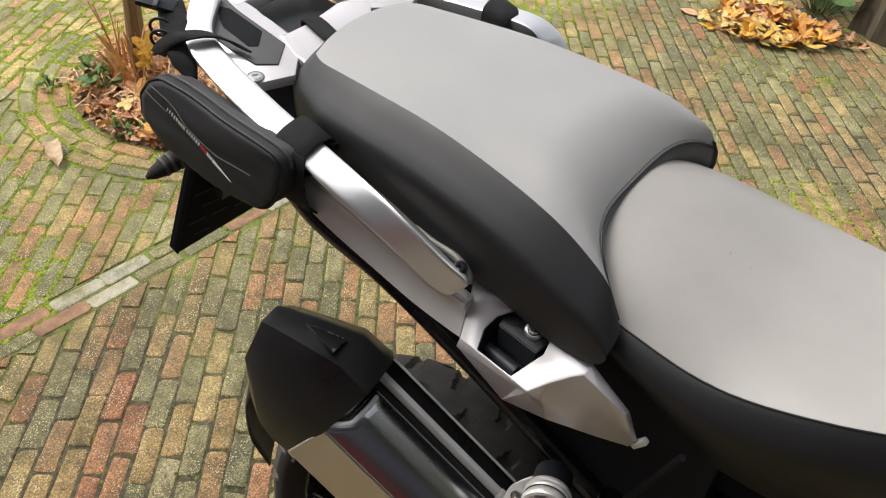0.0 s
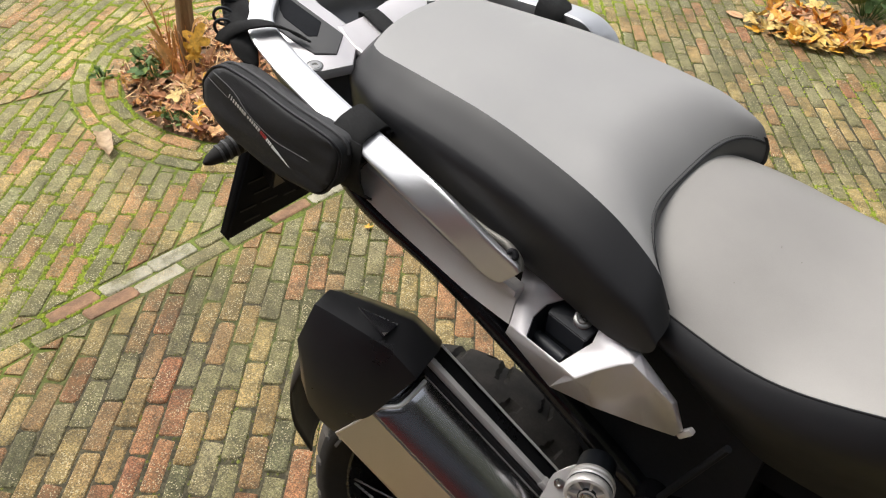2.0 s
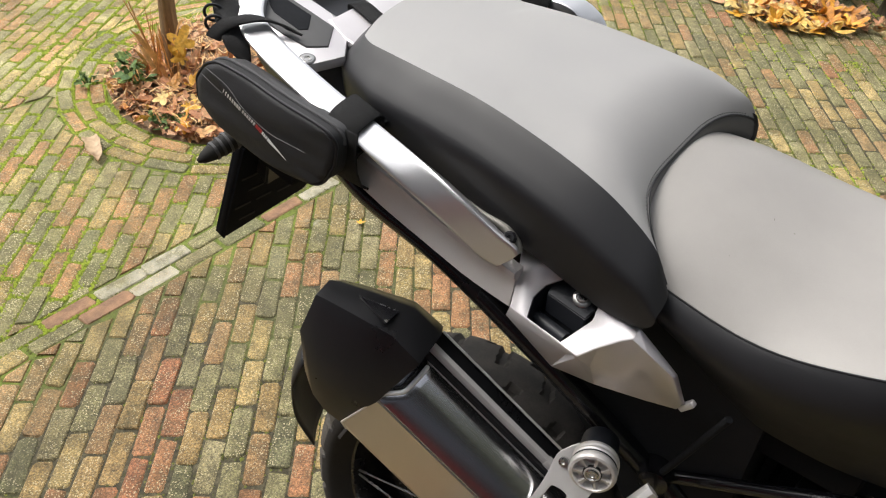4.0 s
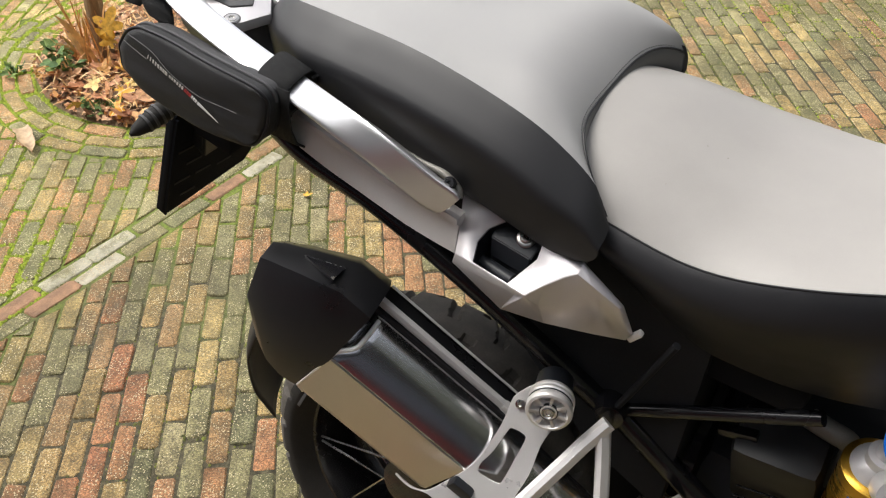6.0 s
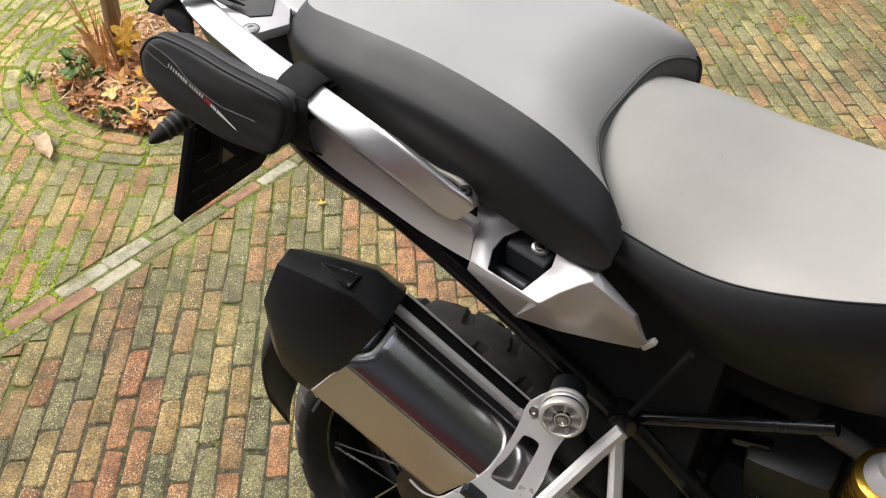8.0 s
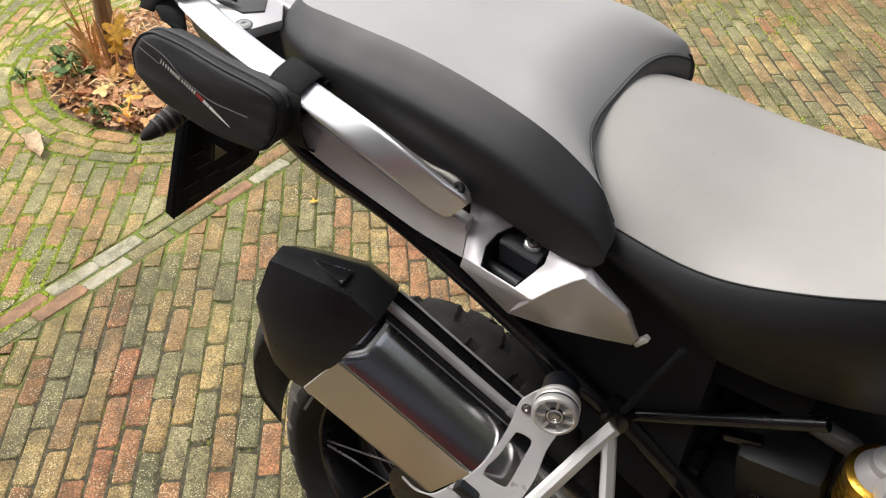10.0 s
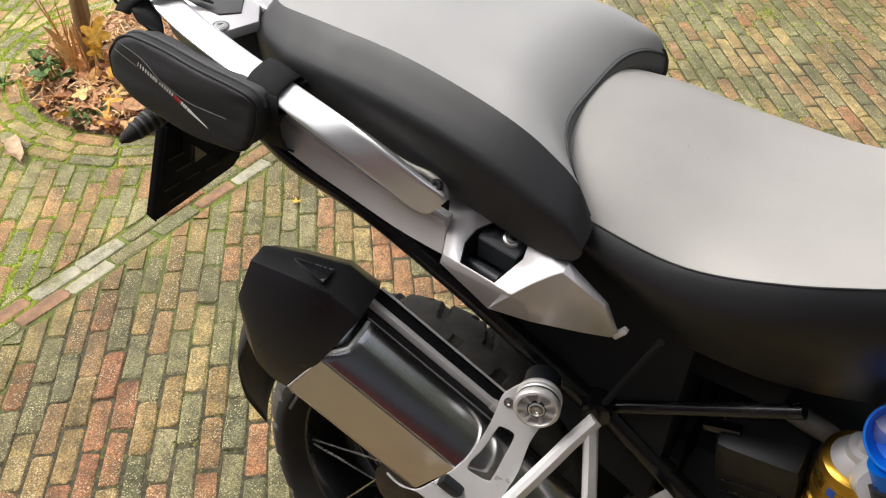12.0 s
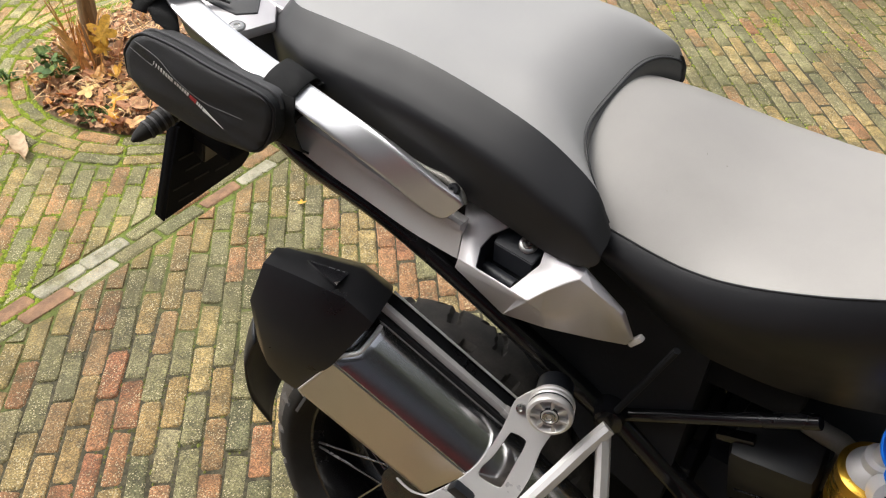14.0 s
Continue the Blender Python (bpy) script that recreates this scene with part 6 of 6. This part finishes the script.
def blades(name, places, mat, length, seed, label, lean=0.5, width=0.004):
    gg = random.Random(seed)
    verts, faces = [], []
    for p in places:
        ang, ln = gg.uniform(0, 6.28), gg.uniform(*length)
        tilt = gg.uniform(0.05, lean)
        d = Vector((math.cos(ang), math.sin(ang), 0))
        s = Vector((-d.y, d.x, 0)) * width * gg.uniform(0.7, 1.6)
        base = len(verts)
        for k in range(6):
            t = k / 5
            q = p + d * ln * tilt * t ** 1.6 + Vector((0, 0, ln * (t - 0.35 * tilt * t * t)))
            w = 1 - 0.85 * t
            verts += [tuple(q + s * w), tuple(q - s * w), tuple(q + d * 0.001)]
        for k in range(5):
            a = base + 3 * k
            faces += [(a, a + 2, a + 5, a + 3), (a + 2, a + 1, a + 4, a + 5)]
    return tagged(mesh_object(name, verts, faces, mat), label, "dry grass", kind="stuff")


blades("dry_grass", cloud(-1.982, 0.759, 0.12, 0.10, 26, 0.01, 0.03), STRAW, (0.10, 0.28), 31, "orange-brown dry grass stems standing in the bed", 0.6, 0.004)


def strap_leaf(foot, tip, width, seed):
    """A dry strap-shaped leaf from its foot to its tip, arched and folded along the middle."""
    gg = random.Random(seed)
    foot, tip = Vector(foot), Vector(tip)
    side = (tip - foot).cross(Vector((0.4, -0.7, 0.6))).normalized()
    verts, faces = [], []
    for k in range(9):
        s = k / 8
        q = foot.lerp(tip, s) + Vector((0, 0, 0.12 * (tip - foot).length * math.sin(math.pi * s)))
        w = width * min(1.0, 0.35 + 2.2 * s) * min(1.0, 2.6 * (1.02 - s)) * gg.uniform(0.85, 1.1)
        verts += [tuple(q - side * w), tuple(q + Vector((0, 0, -0.35 * w))), tuple(q + side * w)]
    for k in range(8):
        a = 3 * k
        faces += [(a, a + 1, a + 4, a + 3), (a + 1, a + 2, a + 5, a + 4)]
    return verts, faces


sv, sf = [], []
for k, (foot, tip, width) in enumerate([((-1.931, 0.731, 0.020), (-2.035, 0.675, 0.220), 0.011), ((-1.951, 0.707, 0.020), (-2.027, 0.691, 0.160), 0.009), ((-2.005, 0.818, 0.020), (-1.908, 0.758, 0.200), 0.01), ((-2.040, 0.804, 0.050), (-1.880, 0.686, 0.300), 0.007), ((-2.015, 0.818, 0.040), (-1.721, 0.700, 0.350), 0.006), ((-2.014, 0.721, 0.020), (-2.067, 0.674, 0.100), 0.008), ((-1.982, 0.784, 0.100), (-1.875, 0.701, 0.240), 0.012), ((-2.056, 0.648, 0.020), (-2.046, 0.531, 0.050), 0.006), ((-1.941, 0.763, 0.020), (-2.039, 0.767, 0.060), 0.006), ((-1.815, 0.735, 0.030), (-1.819, 0.663, 0.030), 0.005), ((-2.042, 0.731, 0.020), (-2.030, 0.675, 0.140), 0.006), ((-2.035, 0.775, 0.030), (-1.935, 0.716, 0.220), 0.009), ((-2.006, 0.795, 0.030), (-1.811, 0.708, 0.250), 0.008), ((-2.049, 0.782, 0.080), (-1.833, 0.670, 0.300), 0.007)]):
    v, f = strap_leaf(foot, tip, width * 1.05, k)
    sf += [tuple(len(sv) + q for q in face) for face in f]
    sv += v
tagged(mesh_object("dry_strap_leaves", sv, sf, STRAW), "broad orange dry strap leaves splayed in the bed", "dry leaves", kind="stuff")
stump = thing("dead_shrub", (-1.99, 0.778, 0.02), "dead grey-brown shrub with several upright stems", "shrub")
for k, (dx, dy, lx, ly, h) in enumerate([(0.0, -0.05, -0.02, -0.05, 0.32), (-0.05, -0.02, -0.1, -0.03, 0.3), (0.05, -0.03, 0.06, -0.06, 0.24), (-0.03, 0.03, -0.05, 0.02, 0.36), (0.02, -0.07, 0.08, -0.02, 0.2)]):
    foot = Vector((-1.99 + dx, 0.778 + dy, 0.01))
    pts = [foot, foot + Vector((0.3 * lx, 0.3 * ly, 0.45 * h)), foot + Vector((lx, ly, h))]
    part("shrub_stem", tube(spline(pts, 4), [0.0042 - 0.0003 * i for i in range(9)], 7), STRAW, stump, "thin orange-brown dry stem")
trunk_pts = [Vector((-1.977, 0.801, 0.0)), Vector((-1.977, 0.80, 0.16)), Vector((-1.974, 0.803, 0.32)), Vector((-1.972, 0.806, 0.55)), Vector((-1.97, 0.808, 0.8))]
trunk = tube(trunk_pts, [0.036, 0.031, 0.029, 0.028, 0.027], 14)
for v in trunk.verts:
    v.co += Vector((v.co.x + 1.977, v.co.y - 0.801, 0)) * (0.25 * noise.noise(Vector((v.co.x * 60, v.co.y * 60, v.co.z * 3))))
part("shrub_trunk", trunk, DRY_WOOD, stump, "grey-brown weathered trunk")
sv, sf = [], []
gt = random.Random(77)
for _ in range(750):
    a, r = gt.uniform(0, 6.28), 0.46 * math.sqrt(gt.random())
    q, d, ln, w = Vector((BED.x + r * math.cos(a), BED.y - 0.03 + 0.94 * r * math.sin(a), gt.uniform(0.02, 0.075))), gt.uniform(0, 6.28), gt.uniform(0.02, 0.085), gt.uniform(0.001, 0.0028)
    e, o, rise = Vector((math.cos(d), math.sin(d), 0)) * ln, Vector((-math.sin(d), math.cos(d), 0)) * w, Vector((0, 0, gt.uniform(-0.012, 0.03)))
    b0 = len(sv)
    sv += [tuple(q - o), tuple(q + o), tuple(q + e * 0.5 + o + rise * 0.8), tuple(q + e * 0.5 - o + rise * 0.8), tuple(q + e + o * 0.4 + rise), tuple(q + e - o * 0.4 + rise)]
    sf += [(b0, b0 + 1, b0 + 2, b0 + 3), (b0 + 3, b0 + 2, b0 + 4, b0 + 5)]
tagged(mesh_object("straw_litter", sv, sf, STRAW), "thin dry straw bits strewn over the bed", "straw", kind="stuff")


def leafy(name, centre, spread, count, size, seed, label, height):
    gg = random.Random(seed)
    plant = thing(name, (centre[0], centre[1], 0.0), label, "plant")
    stems, lv, lf = bmesh.new(), [], []
    for _ in range(count):
        a, r = gg.uniform(0, 6.28), spread * math.sqrt(gg.random())
        foot = Vector((centre[0] + 0.25 * r * math.cos(a), centre[1] + 0.25 * r * math.sin(a), 0.0))
        tip = Vector((centre[0] + r * math.cos(a), centre[1] + r * math.sin(a), gg.uniform(0.3, 1.0) * height))
        tube([foot, foot.lerp(tip, 0.5) + Vector((0, 0, 0.02)), tip], [0.0022, 0.0018, 0.001], 5, stems)
        pts, fs = leaf_shape(gg, gg.uniform(*size), 3)
        m = Matrix.Translation(tip) @ Euler((gg.uniform(-0.7, 0.7), gg.uniform(-0.7, 0.7), gg.uniform(0, 6.28))).to_matrix().to_4x4()
        base = len(lv)
        lv += [tuple(m @ q - Vector((centre[0], centre[1], 0))) for q in pts]
        lf += [tuple(base + t for t in f) for f in fs]
    part("stem_mass", stems, GREEN, plant)
    ob = mesh_object("leaves", lv, lf, GREEN, plant)
    ob["kind"] = "stuff"
    return plant


leafy("weed", (-2.04, 0.65), 0.075, 30, (0.022, 0.045), 41, "low green weed among dry leaves in the bed", 0.10)
leafy("weed", (-1.743, 0.576), 0.07, 22, (0.010, 0.022), 42, "small grey-green seedlings among dry leaves", 0.04)
leafy("weed", (-2.173, 0.544), 0.05, 12, (0.010, 0.022), 45, "tiny green weed growing between the bricks", 0.03)
leafy("ivy_plant", (-0.30, 3.36), 0.22, 60, (0.045, 0.075), 43, "dark green ivy plant beside the leaf heap", 0.22)

post = thing("wooden_post", (0.08, 3.30, 0.0), "thick weathered wooden post standing on the paving", "post")
bm = bmesh.new()
rings = []
gp = random.Random(5)
shape = [gp.uniform(0.8, 1.12) for _ in range(18)]
for k in range(7):
    z = -0.02 + 0.16 * k
    rings.append([Vector((0.08 + 0.19 * s * math.cos(2 * math.pi * i / 18) * (1 + 0.12 * math.exp(-z * 12)), 3.32 + 0.14 * s * math.sin(2 * math.pi * i / 18), z)) for i, s in enumerate(shape)])
part("post_wood", loft(rings), BARK, post, "grey-brown weathered wood", angle=20)
